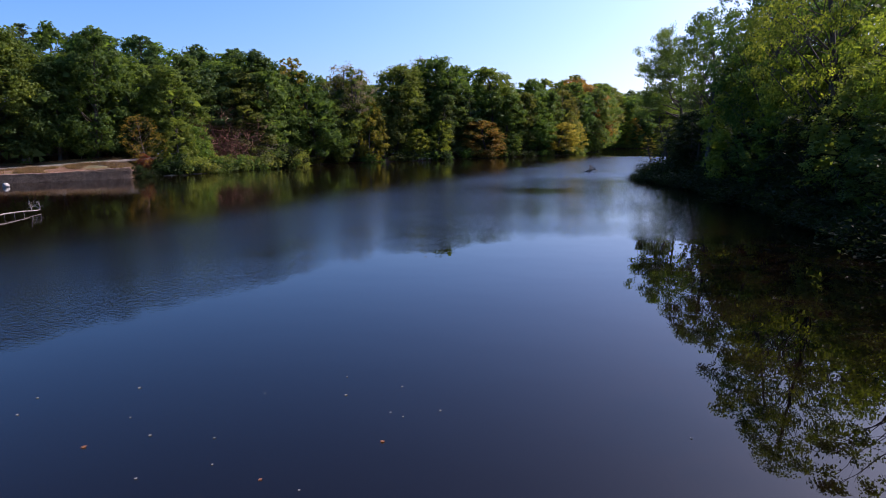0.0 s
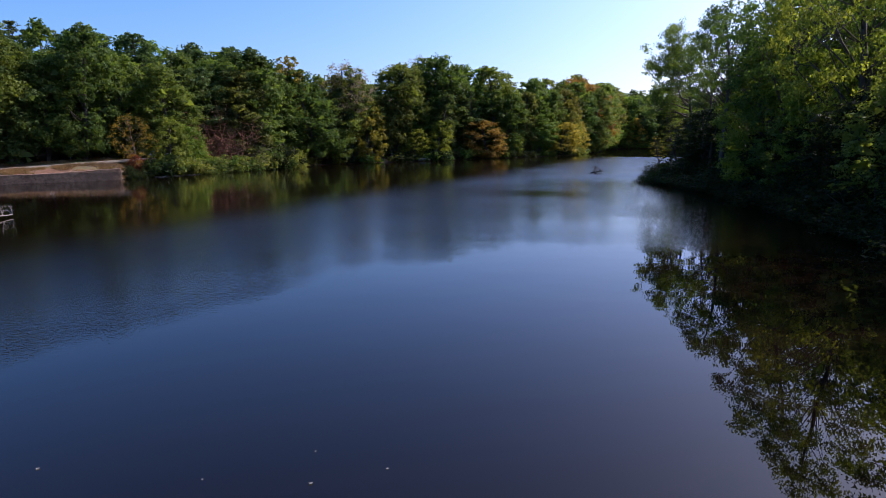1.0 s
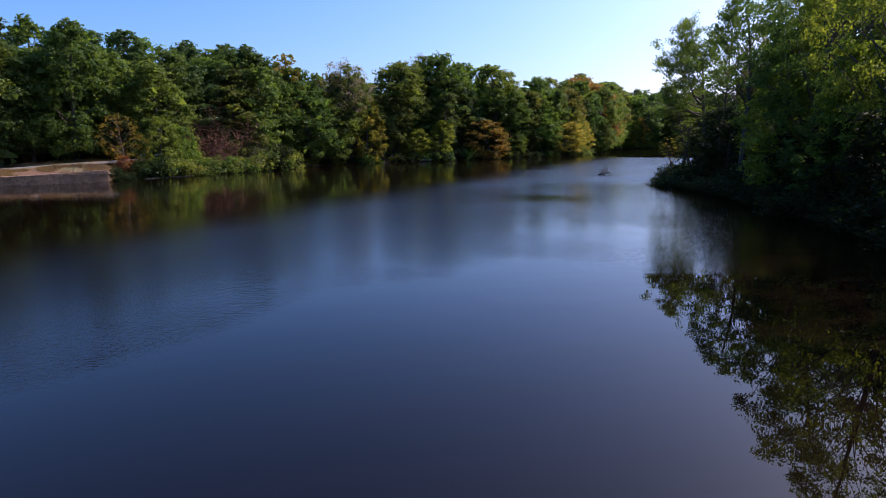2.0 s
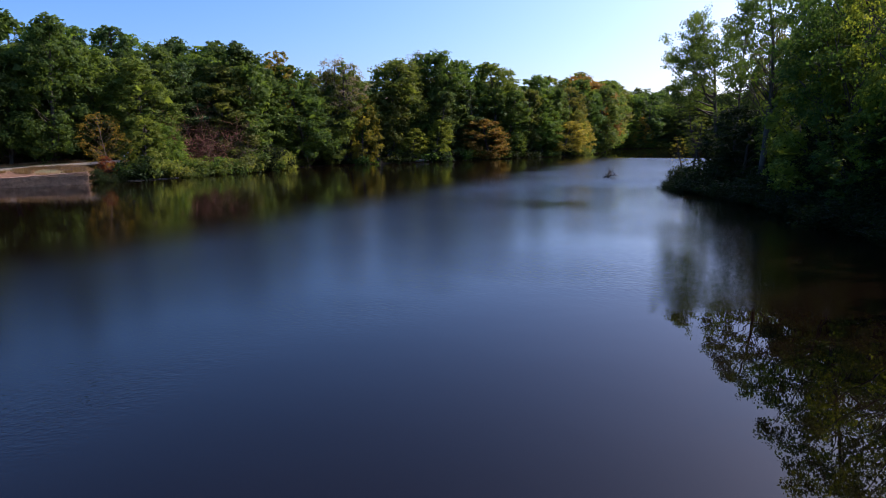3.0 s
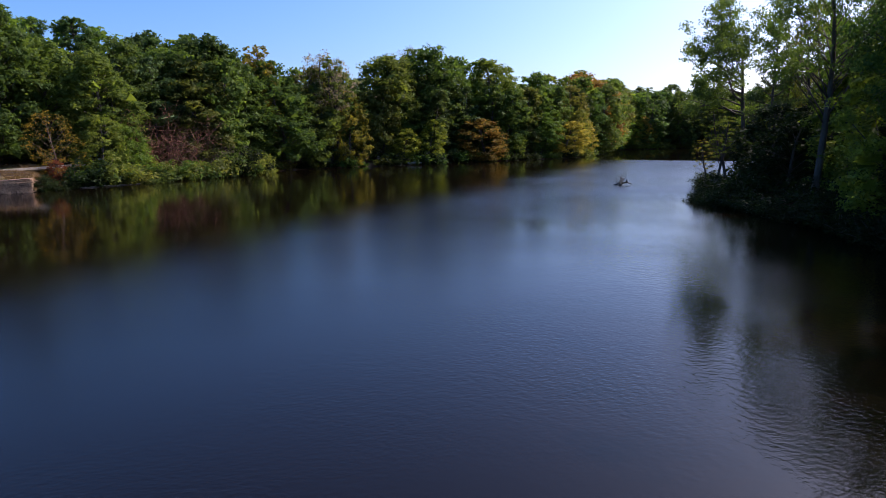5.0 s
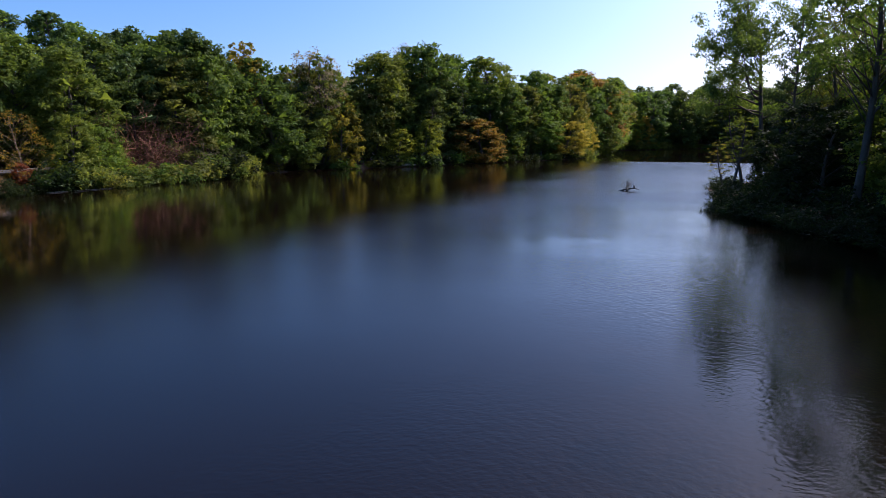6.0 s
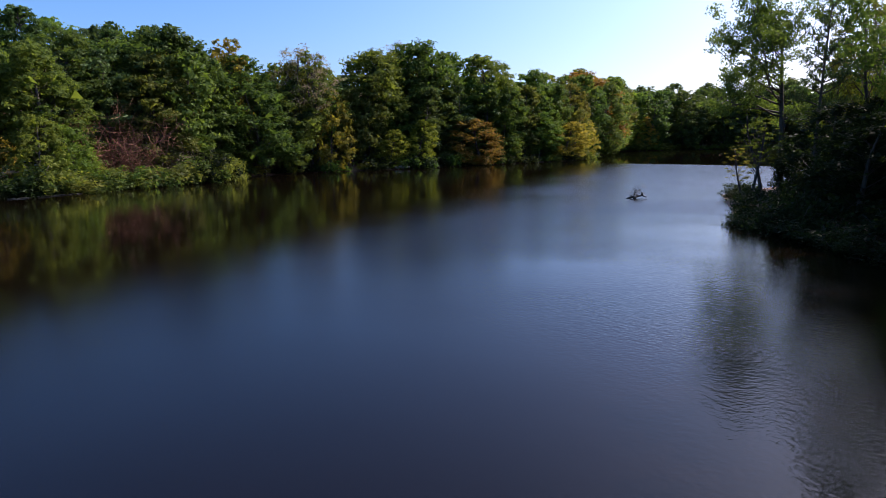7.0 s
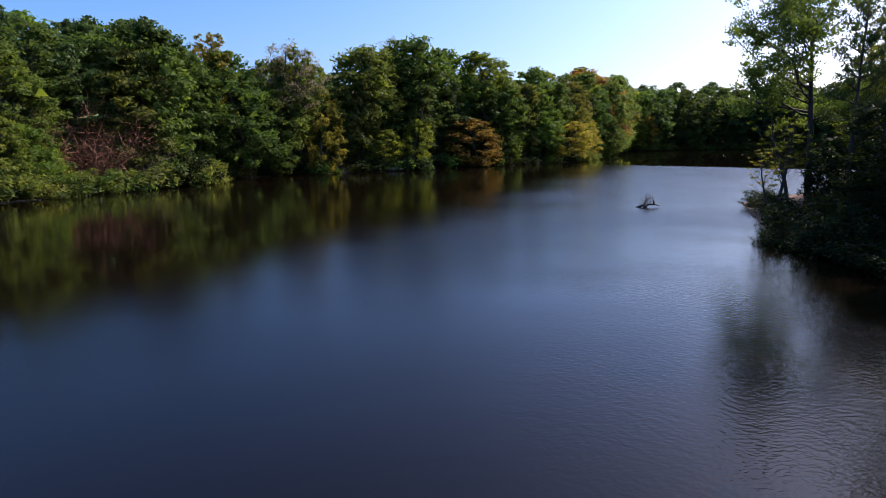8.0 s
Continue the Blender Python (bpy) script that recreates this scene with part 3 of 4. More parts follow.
for x, y, top, pick in [(-96, 126, 28.6, 2), (-87, 124, 25.4, 2), (-82.5, 127, 24.7, 2), (-110, 147, 37, 0), (-91.5, 151, 34.4, 1), (-86, 157, 35, 1), (-72, 161, 31.5, 1), (-67.5, 167, 33, 1),
                        (-52, 166, 26.7, 0), (-104, 135, 33, 0), (-77, 163, 32, 1), (-38, 178, 22, 0), (-7, 206, 27, 2), (-69, 139, 24, 2), (-39, 178, 19, 2)]:
    plant(PINES, x, y, top, PINE, "pine_tree", "tall {} pine with tufted boughs", "tree", BANK, pick)
for x, y, top, colour in [(-49.4, 171.5, 32.2, TAWNY), (-35.8, 181, 29.5, OLIVE), (-22, 206, 31, OLIVE), (-52.5, 174, 30, TAWNY), (43.5, 262, 30, OLIVE)]:
    plant(AIRY, x, y, top, colour, "thin_tree", "tall thin {} tree, half leafless", "tree", BANK)
for x, y, top in [(-15, 213, 36.5), (-37, 179.5, 31), (-34.5, 182, 29.5)]:
    plant(TWIGGY, x, y, top, GREY, "bare_tree", "tall {} tree with fine twigs", "tree", BANK)

# smaller trees in autumn colour at the water's edge
EDGE = "small trees at the water's edge"
for x, y, top, colour, girth, pick in [(-67.4, 118.5, 13, TAWNY, 1.1, 0), (-63.5, 124, 12.6, MOSS, 1.0, 1), (-60.8, 129, 11, GREEN, 1.1, 0), (-31.2, 181.8, 21, TAWNY, 0.85, 1),
                                       (-17.3, 193, 10.4, LIME, 1.45, 0), (-10.8, 195.5, 13.2, LIME, 1.2, 1), (6.6, 209, 13.3, ORANGE, 1.9, 0), (15.7, 216.5, 10.6, LIME, 1.1, 1),
                                       (34.5, 232, 12.8, YELLOW, 1.85, 0), (43, 243, 16, YELLOW, 1.1, 1), (39, 238, 17, OLIVE, 0.9, 0), (3.5, 214, 16, OLIVE, 0.8, 1)]:
    plant(SAPLING if top == 13 else SMALL, x, y, top, colour, "small_tree", "small {} tree at the edge of the water", "tree", EDGE, pick, girth * 1.05)
# the darkest of these have bank shade put into their leaf colour
for x, y, top, colour in [(-58.4, 130, 4, DEEP), (-62, 121.5, 3.8, SHADE_GREEN), (-54, 138.4, 4.2, OLIVE), (-56, 135, 4.4, DEEP), (-51, 143.8, 3.8, DEEP), (-64.5, 119, 3, SHADE_GREEN), (-57.6, 129, 3.8, DEEP), (-60.6, 125.4, 4.2, OLIVE), (-52.6, 141, 3.4, GREEN)]:
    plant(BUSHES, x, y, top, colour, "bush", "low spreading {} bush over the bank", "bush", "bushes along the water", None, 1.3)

# bare, rusty brush in a hollow between the green
BRUSH = [(-60.5, 138, 15.5, True), (-57.5, 138.5, 12.5, True), (-55.5, 140.5, 10.5, True), (-53.5, 143.5, 9.5, False), (-51, 147, 9, False), (-58.5, 141, 14, True), (-49.5, 150, 8, False)]
for x, y, top, red in BRUSH:
    brush = bare("brush", int(top * 7), RED_TWIG if red else TWIG, 6.0, 11, 1.5, 1.25)
    plant([brush], x - 3.5, y + 2, top * 1.12, RUST, "bare_shrub", "leafless tangle of %s twigs on the bank" % ("rusty red" if red else "grey"), "bush", "leafless shrubs")
plant(SMALL, -66.9, 117.6, 4.8, RUST, "small_tree", "low {} shrub-like tree beside the stone wall", "tree", EDGE, 0, 1.3)

# ---- forest behind, filled in row upon row ----
def scatter(count, box, nearest, farthest, apart, seed, keep=None):
    """Places on land, a good way from one another, by their distance from the water."""
    rng = np.random.default_rng(seed)
    xy = np.stack([rng.uniform(box[0], box[1], count), rng.uniform(box[2], box[3], count)], -1)
    d = shore_distance(xy[:, 0], xy[:, 1])
    found = []
    for (x, y), e in zip(xy, d):
        if nearest < e < farthest and (keep is None or keep(x, y)) and all((x - a) ** 2 + (y - b) ** 2 > apart * apart for a, b in found):
            found.append((float(x), float(y)))
    return found


STANDING = [(ob.location.x, ob.location.y) for ob in scene.objects if ob.get("category") == "tree"] + [(x, y) for x, y, *_ in BRUSH]


def clear_of(x, y, r):
    return all((x - a) ** 2 + (y - b) ** 2 > r * r for a, b in STANDING)


for x, y in scatter(3000, (-160, 70, 95, 320), 4, 44, 5.8, 3, lambda x, y: (x < 20 or y > 200) and (x < -66 or shore_distance(np.array([x]), np.array([y]))[0] < 36) and clear_of(x, y, 4.2) and y > 90 - 0.25 * x - 20 and not (x < -66 and shore_distance(np.array([x]), np.array([y]))[0] < 17)):
    d = float(shore_distance(np.array([x]), np.array([y]))[0])
    z = ground_at(x, y)
    if 25 < d < 36 and x > -66 and dice.random() < 0.5:
        continue
    if dice.random() < 0.34:
        plant(FAR_PINES, x, y, z + dice.uniform(20, 26), PINE, "pine_tree", "tall {} pine in the wood", "tree", "trees of the wood")
    else:
        plant(OAKS if y < 150 and d < 32 else FAR_OAKS, x, y, z + dice.uniform(20, 26) + (2.5 if x < -55 else 0), dice.choice([GREEN, DEEP, GREEN, DEEP, OLIVE, OLIVE] if x > -66 else [DEEP, GREEN, DEEP]), "oak_tree", "{} broadleaf tree in the wood", "tree", "trees of the wood")
for x, y in scatter(900, (48, 230, 240, 430), 1.5, 45, 6.0, 4, lambda x, y: y > 320 or x < 70):
    z = ground_at(x, y)
    if dice.random() < 0.35:
        plant(FAR_PINES, x, y, z + dice.uniform(24, 28), PINE, "pine_tree", "distant {} pine across the pond", "tree", "trees across the pond")
    else:
        # past x 96 bluer, darker leaves paint in the cove's shade and haze
        plant(FAR_OAKS, x, y, z + dice.uniform(27, 32), dice.choice([GREEN, DEEP, OLIVE, GREEN, DEEP] if x < 96 else [PINE, DEEP, PINE]), "oak_tree", "distant {} broadleaf tree across the pond", "tree", "trees across the pond", None, 1.3)
for x, y, top, colour in [(93, 353, 18, YELLOW), (100, 356, 16, YELLOW), (86, 352, 22, LIME), (80, 350, 14, OLIVE)]:
    plant(SMALL, x, y, top, colour, "small_tree", "{} tree on the far point", "tree", EDGE, None, 1.2)

# undergrowth behind the road, part of it with shade painted into its leaves
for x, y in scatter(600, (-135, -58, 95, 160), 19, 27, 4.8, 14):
    plant(FAR_BUSHES, x, y, ground_at(x, y) + dice.uniform(1.2, 3.0), dice.choice([SHADE_GREEN, RUST, RUST, TAWNY]), "bush", "low {} undergrowth in the shade behind the road", "bush", "undergrowth", None, 1.2)

# bushes along the water
def along_shore(first, last, step, inland, seed):
    rng = np.random.default_rng(seed)
    pts = OUTLINE[first:last]
    out = []
    for (ax, ay), (bx, by) in zip(pts[:-1], pts[1:]):
        n = max(1, int(math.hypot(bx - ax, by - ay) / step))
        nx, ny = (by - ay), -(bx - ax)
        k = math.hypot(nx, ny)
        for i in range(n):
            f = (i + rng.uniform(0.2, 0.8)) / n
            w = inland * rng.uniform(0.4, 1.3)
            out.append((ax + (bx - ax) * f - nx / k * w, ay + (by - ay) * f - ny / k * w))
    return out


# the near-black pick stands in for shade low on the bank
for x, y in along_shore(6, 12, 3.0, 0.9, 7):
    plant(BUSHES, x, y, dice.uniform(3.6, 6.4), dice.choice([OLIVE, MOSS, OLIVE, SHADE_GREEN, DEEP] if x > -57 else [DEEP, SHADE_GREEN, OLIVE]), "bush", "{} bush hanging over the water's edge", "bush", "bushes along the water", None, 1.15)
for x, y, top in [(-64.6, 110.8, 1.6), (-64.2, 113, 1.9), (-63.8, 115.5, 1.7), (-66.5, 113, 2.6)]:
    plant(BUSHES, x, y, top, SHADE_GREEN, "bush", "low {} bush at the end of the stone wall", "bush", "bushes along the water", None, 1.2)
# added to close a bright gap; their shade is in the colour
for x, y in along_shore(31, 33, 5.0, 1.5, 12):
    plant(FAR_BUSHES, x, y, dice.uniform(3, 6), SHADE_GREEN, "bush", "dark {} bush behind the point", "bush", "bushes along the water", None, 1.6)
# near-black picks carry shade as leaf colour here too
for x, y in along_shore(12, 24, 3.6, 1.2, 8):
    plant(FAR_BUSHES, x, y, dice.uniform(1.5, 4.2), dice.choice([DEEP, SHADE_GREEN, OLIVE, DEEP, SHADE_GREEN]), "bush", "{} bush at the water's edge", "bush", "bushes along the water", None, 1.35)
for x, y in along_shore(23, 29, 4.0, 1.5, 9):
    plant(FAR_BUSHES, x, y, dice.uniform(2, 5), dice.choice([OLIVE, GREEN, OLIVE]), "bush", "distant {} bush at the water's edge", "bush", "bushes along the water", None, 1.7)

# ---- shaded right bank ----
RIGHT = "trees on the shaded bank"
plant(NEAR_AIRY, 38.4, 104.5, 21.0, GREEN, "leaning_oak", "open-crowned {} oak leaning over the water", "tree", RIGHT, 0, 0.95, turn=0.0)
plant(NEAR_PINES, 39, 99.5, 25, PINE, "pine_tree", "slender dark {} pine beside the oak", "tree", RIGHT, 0, 0.6)
for x, y, top, colour, girth in [(47, 92, 28, GREEN, 0.72), (48, 82, 26, DEEP, 0.9), (31.8, 61.5, 26.5, DEEP, 0.85), (32, 50.5, 25.8, LIME, 0.8), (31, 35, 24, LIME, 0.9), (54, 66, 24, GREEN, 0.95), (54, 93, 26, DEEP, 0.8), (46.5, 102, 23, OLIVE, 0.6), (52, 111, 22, GREEN, 0.8), (50, 106, 16, LIME, 0.9),
                                 (52, 50, 25, DEEP, 1.0), (49, 36, 24, GREEN, 1.0), (29, 22, 23, GREEN, 0.9), (43.5, 90, 21.5, GREEN, 0.6), (47, 106, 12, LIME, 1.1), (53, 98, 13, LIME, 1.1)] + [(45, 69, 20.9, DEEP, 1.0), (42, 58, 20.9, DEEP, 1.0), (45, 77, 20.9, DEEP, 1.0), (44, 49, 20.9, DEEP, 1.0), (43, 39, 20.9, DEEP, 1.0), (43.5, 30, 20.9, DEEP, 1.0)]:
    # tops of 20.9 mark hidden trees added behind to shade the bank
    plant(FAR_OAKS if top == 20.9 else NEAR_OAKS, x, y, top + 1.2, colour, "oak_tree", "tall {} broadleaf tree on the shaded bank", "tree", RIGHT, None, girth)
for x, y, top, colour, pick in [(30.6, 74, 22, DEEP, 0), (36.5, 68, 24, GREEN, 1)]:
    plant(NEAR_TALL, x, y, top, colour, "tall_tree", "tall {} tree with a bare lower trunk", "tree", RIGHT, pick, 0.9)
for x, y, top in [(41.5, 104, 19), (45.5, 99.5, 21), (43, 96, 18), (48, 97, 22), (50.5, 101, 21)]:
    plant(NEAR_AIRY, x, y, top, OLIVE, "thin_tree", "slender sparse {} tree against the sky", "tree", RIGHT, 1, 0.8)
# near-black ones are understory with its shade put into the leaf colour
for x, y, top, colour, girth in [(28.5, 40, 11.5, MOSS, 1.1), (30.5, 53.5, 13.5, LIME, 0.9), (30.5, 63.5, 15, LIME, 0.95), (27, 34, 8, DEEP, 1.5), (34, 74, 12, GREEN, 1.3), (28.5, 45, 9, SHADE_GREEN, 1.4), (30.5, 52, 8, SHADE_GREEN, 1.5), (29, 39, 7.5, SHADE_GREEN, 1.5), (27, 26, 7.5, SHADE_GREEN, 1.5), (31, 61, 7.5, SHADE_GREEN, 1.5), (35, 68, 9, SHADE_GREEN, 1.5), (36, 82, 10, SHADE_GREEN, 1.4), (34, 56, 9, SHADE_GREEN, 1.5), (33, 44, 9, SHADE_GREEN, 1.5), (34, 88, 10, SHADE_GREEN, 1.5),
                                 (40, 92, 10, SHADE_GREEN, 1.3), (43, 95, 11, SHADE_GREEN, 1.2), (37, 90, 8, SHADE_GREEN, 1.3), (46, 97, 11, SHADE_GREEN, 1.2), (42, 101, 9, SHADE_GREEN, 1.1), (36, 98, 7, SHADE_GREEN, 1.2), (38.5, 101.5, 7, SHADE_GREEN, 1.0),
                                 (29.5, 56, 8, DEEP, 1.4), (32, 81, 9, SHADE_GREEN, 1.5)]:
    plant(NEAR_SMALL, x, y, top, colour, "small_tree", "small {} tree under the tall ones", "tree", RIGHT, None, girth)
for x, y in scatter(300, (24, 110, -30, 150), 5, 60, 13, 6, lambda x, y: clear_of(x, y, 3) and (62 < x < 90) and y < 120):
    plant(FAR_OAKS if dice.random() < 0.7 else FAR_PINES, x, y, ground_at(x, y) + dice.uniform(16, 22), dice.choice([GREEN, DEEP, OLIVE]), "oak_tree", "{} tree in the wood behind the bank", "tree", "trees of the wood")
# bank bushes with shade painted into their near-black leaves
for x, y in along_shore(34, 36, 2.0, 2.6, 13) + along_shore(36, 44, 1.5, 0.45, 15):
    plant(NEAR_BUSHES, x, y, dice.uniform(1.3, 2.1), SHADE_GREEN, "bush", "dark {} bush hanging over the shaded water", "bush", "bushes on the shaded bank", None, 1.55)
for x, y in scatter(160, (27, 60, -50, 24), 6, 36, 9.5, 17):
    plant(FAR_OAKS, x, y, ground_at(x, y) + dice.uniform(14, 20), dice.choice([GREEN, DEEP]), "oak_tree", "{} tree in the wood behind the bank", "tree", "trees of the wood")
# taller bushes, the gloom under the canopy put into their colour
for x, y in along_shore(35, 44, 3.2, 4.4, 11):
    plant(NEAR_BUSHES, x, y, dice.uniform(2.6, 4.8), SHADE_GREEN, "bush", "tall {} bush under the trees of the bank", "bush", "bushes on the shaded bank", None, 1.2)

for x, y, top, colour in [(33.5, 101, 9.5, OLIVE), (31.6, 99, 6.5, YELLOW), (35.5, 103, 11, LIME)]:
    plant(NEAR_AIRY, x, y, top, colour, "thin_tree", "thin {} sapling leaning out at the point", "tree", RIGHT, 1, 1.25)

# ---- stone wall, terrace, road ----
def box_mesh(name, mat, size, round_off=0.02):
    bm = bmesh.new()
    bmesh.ops.create_cube(bm, size=1.0, matrix=Matrix.Diagonal((*size, 1)))
    bmesh.ops.bevel(bm, geom=bm.edges[:], offset=round_off, segments=1, affect="EDGES")
    me = bpy.data.meshes.new(name)
    bm.to_mesh(me)
    bm.free()
    me.materials.append(mat)
    return me


wall_len = float(np.linalg.norm(WALL_TO - WALL_FROM))
wall_turn = math.atan2(WALL_WAY[1], WALL_WAY[0])
stone_wall = thing("stone_wall", (WALL_FROM[0], WALL_FROM[1], 0), "old rubble stone retaining wall at the water", "wall", kind="structure", turn=wall_turn)
core = part("core", box_mesh("core", MORTAR, (wall_len, 3.8, 3.0)), stone_wall)
core.location = (wall_len / 2, 2.0, -0.02)
end_core = part("core", box_mesh("core_end", MORTAR, (0.9, 5.0, 3.04)), stone_wall)
end_core.location = (wall_len - 0.47, 6.3, -0.02)


def rubble(length, low, high, seed):
    """Courses of uneven stones, joined: too small to be told apart singly from the pond."""
    rng = np.random.default_rng(seed)
    verts, faces = [], []
    z = low
    while z < high + 0.6:
        tall = rng.uniform(0.1, 0.22)
        x = rng.uniform(-0.6, 0)
        while x < length:
            wide = rng.uniform(0.14, 0.55)
            top = high + (float(wall_lift(x)) if length > 20 else 0.5)
            if z > top:
                x += wide
                continue
            out = rng.uniform(0.02, 0.1)
            a, b, c, d = x + 0.012, x + wide - 0.012, z + rng.uniform(-0.04, 0.03), min(z + tall * rng.uniform(0.75, 1.15), top + 0.1) - 0.01
            n = len(verts)
            j = rng.uniform(-0.05, 0.05, (4, 2))
            i = rng.uniform(0.06, 0.2)
            verts += [(a + j[0, 0], 0.1, c + j[0, 1]), (b + j[1, 0], 0.1, c + j[1, 1]), (b + j[2, 0], 0.1, d + j[2, 1]), (a + j[3, 0], 0.1, d + j[3, 1])]
            verts += [(a + i * wide, -out, c + i * tall), (b - i * wide, -out, c + i * tall), (b - i * wide, -out * 0.5, d - i * tall), (a + i * wide, -out * 0.5, d - i * tall)]
            faces += [(n + 4, n + 5, n + 6, n + 7), (n, n + 1, n + 5, n + 4), (n + 1, n + 2, n + 6, n + 5), (n + 2, n + 3, n + 7, n + 6), (n + 3, n, n + 4, n + 7)]
            x += wide
        z += tall
    return verts, faces


v, f = rubble(wall_len, -0.5, 1.45, 3)
tagged(part("stones", mesh_from("stones", v, f, STONE), stone_wall), kind="stuff")
v, f = rubble(8.4, -0.5, 1.45, 4)
tagged(part("stones", mesh_from("stones_end", [(wall_len - b, a + 0.6, c) for a, b, c in v], [tuple(reversed(q)) for q in f], STONE), stone_wall), kind="stuff")
for i in range(0, 44):
    slab = part("coping_slab", box_mesh("coping_slab", CAP, (wall_len / 44 - 0.03, 0.85, 0.14), 0.03) if i == 0 else bpy.data.meshes["coping_slab"], stone_wall)
    slab.location = ((i + 0.5) * wall_len / 44, 0.35, 1.53 + 0.02 * ((i * 7) % 3) + float(wall_lift((i + 0.5) * wall_len / 44)))

# pale kerb and asphalt of the road that runs along the terrace
def strip(name, d0, d1, lift, mat, label, category, start=-6.0, stop=75.0, thick=0.12):
    n = 40
    verts, faces = [], []
    side = Vector((-WALL_WAY[1], WALL_WAY[0]))
    for i in range(n + 1):
        s = start + (stop - start) * i / n
        swing = 0.0035 * max(0, s - 35) ** 2
        for d in (d0, d1):
            p = Vector(WALL_FROM) + Vector(WALL_WAY) * s + side * (d + swing)
            z = 2.7 + float(slope_along(s)) + lift
            verts += [(p.x, p.y, z - thick - 0.3), (p.x, p.y, z)]
    for i in range(n):
        a, b = i * 4, i * 4 + 4
        faces += [(a + 1, a + 3, b + 3, b + 1), (a, a + 1, b + 1, b), (a + 3, a + 2, b + 2, b + 3)]
    ob = new(name, mesh_from(name, verts, faces, mat))
    return tagged(ob, label, category, kind="structure")


strip("road", 10.9, 16.0, 0.0, ROAD, "narrow worn asphalt road along the terrace", "road")
strip("kerb", 10.0, 10.85, 0.24, KERB, "pale kerb along the edge of the road", "kerb")


def tuft(seed, blades=26, height=0.45):
    rng = np.random.default_rng(seed)
    c = rng.normal(size=(blades, 2)) * 0.28
    verts, faces = [], []
    for i in range(blades):
        q, h, w = rng.uniform(0, 6.28), height * rng.uniform(0.5, 1.2), 0.03
        lean = rng.normal(size=2) * 0.25
        dx, dy = math.cos(q) * w, math.sin(q) * w
        n = len(verts)
        verts += [(c[i, 0] - dx, c[i, 1] - dy, -0.05), (c[i, 0] + dx, c[i, 1] + dy, -0.05), (c[i, 0] + lean[0], c[i, 1] + lean[1], h)]
        faces.append((n, n + 1, n + 2))
    return verts, faces


def terrace_grass():
    rng = np.random.default_rng(8)
    tufts = [tuft(s) for s in range(6)]
    verts, faces = [], []
    side = np.array((-WALL_WAY[1], WALL_WAY[0]))
    for i in range(4200):
        s, d = rng.uniform(-4, 66), (rng.uniform(1.2, 10) if i % 3 else rng.uniform(16.2, 21))
        p = WALL_FROM + WALL_WAY * s + side * d
        if noise.noise((p[0] * 0.25, p[1] * 0.25, 3)) < -0.05:
            continue
        z, k = ground_at(p[0], p[1]), rng.uniform(0.5, 1.3)
        v, f = tufts[i % 6]
        n = len(verts)
        verts += [(p[0] + a * 1.6 * k, p[1] + b * 1.6 * k, z + c * k) for a, b, c in v]
        faces += [tuple(n + q for q in t) for t in f]
    ob = new("dry_grass", mesh_from("dry_grass", verts, faces, DRY_GRASS))
    ob.color = (0.2, 0.13, 0.07, 1)
    tagged(ob, "dry straw-coloured grass on the terrace behind the wall", "grass", kind="stuff")


terrace_grass()
side = Vector((-WALL_WAY[1], WALL_WAY[0]))
for s in range(8, 62, 9):
    p = Vector(WALL_FROM) + Vector(WALL_WAY) * s + side * (16.8 + 0.0035 * max(0, s - 35) ** 2)
    post = thing("fence_post", (p.x, p.y, ground_at(p.x, p.y) - 0.2), "thin weathered fence post beside the road", "post", "fence posts")
    part("shaft", mesh_from("shaft", *tubes([[(Vector((0, 0, 0)), 0.06), (Vector((0.02, 0, 1.7)), 0.05)]], 6), DRIFTWOOD), post)
rail = thing("handrail", (-66.6, 109.6, 2.1), "rusty iron handrail at the end of the stone wall", "railing", turn=wall_turn)
for i in range(4):
    part("post", mesh_from("rail_post", *tubes([[(Vector((-i * 1.5, 0.5, 0)), 0.03), (Vector((-i * 1.5, 0.5, 0.95)), 0.03)]], 6), METAL), rail)
for z in (0.5, 0.95):
    part("bar", mesh_from("rail_bar", *tubes([[(Vector((-4.6, 0.5, z)), 0.028), (Vector((0.1, 0.5, z)), 0.028), (Vector((0.7, 1.6, z - 0.5)), 0.028)]], 6), METAL), rail)



def lofted(sections):
    """Verts and faces of a closed body through rings of points, each ring at its own length along the body."""
    n = len(sections[0][1])
    verts = [(x, y, z) for x, ring in sections for y, z in ring]
    faces = [(i * n + k, i * n + (k + 1) % n, (i + 1) * n + (k + 1) % n, (i + 1) * n + k) for i in range(len(sections) - 1) for k in range(n)]
    return verts, faces + [tuple(reversed(range(n))), tuple((len(sections) - 1) * n + k for k in range(n))]


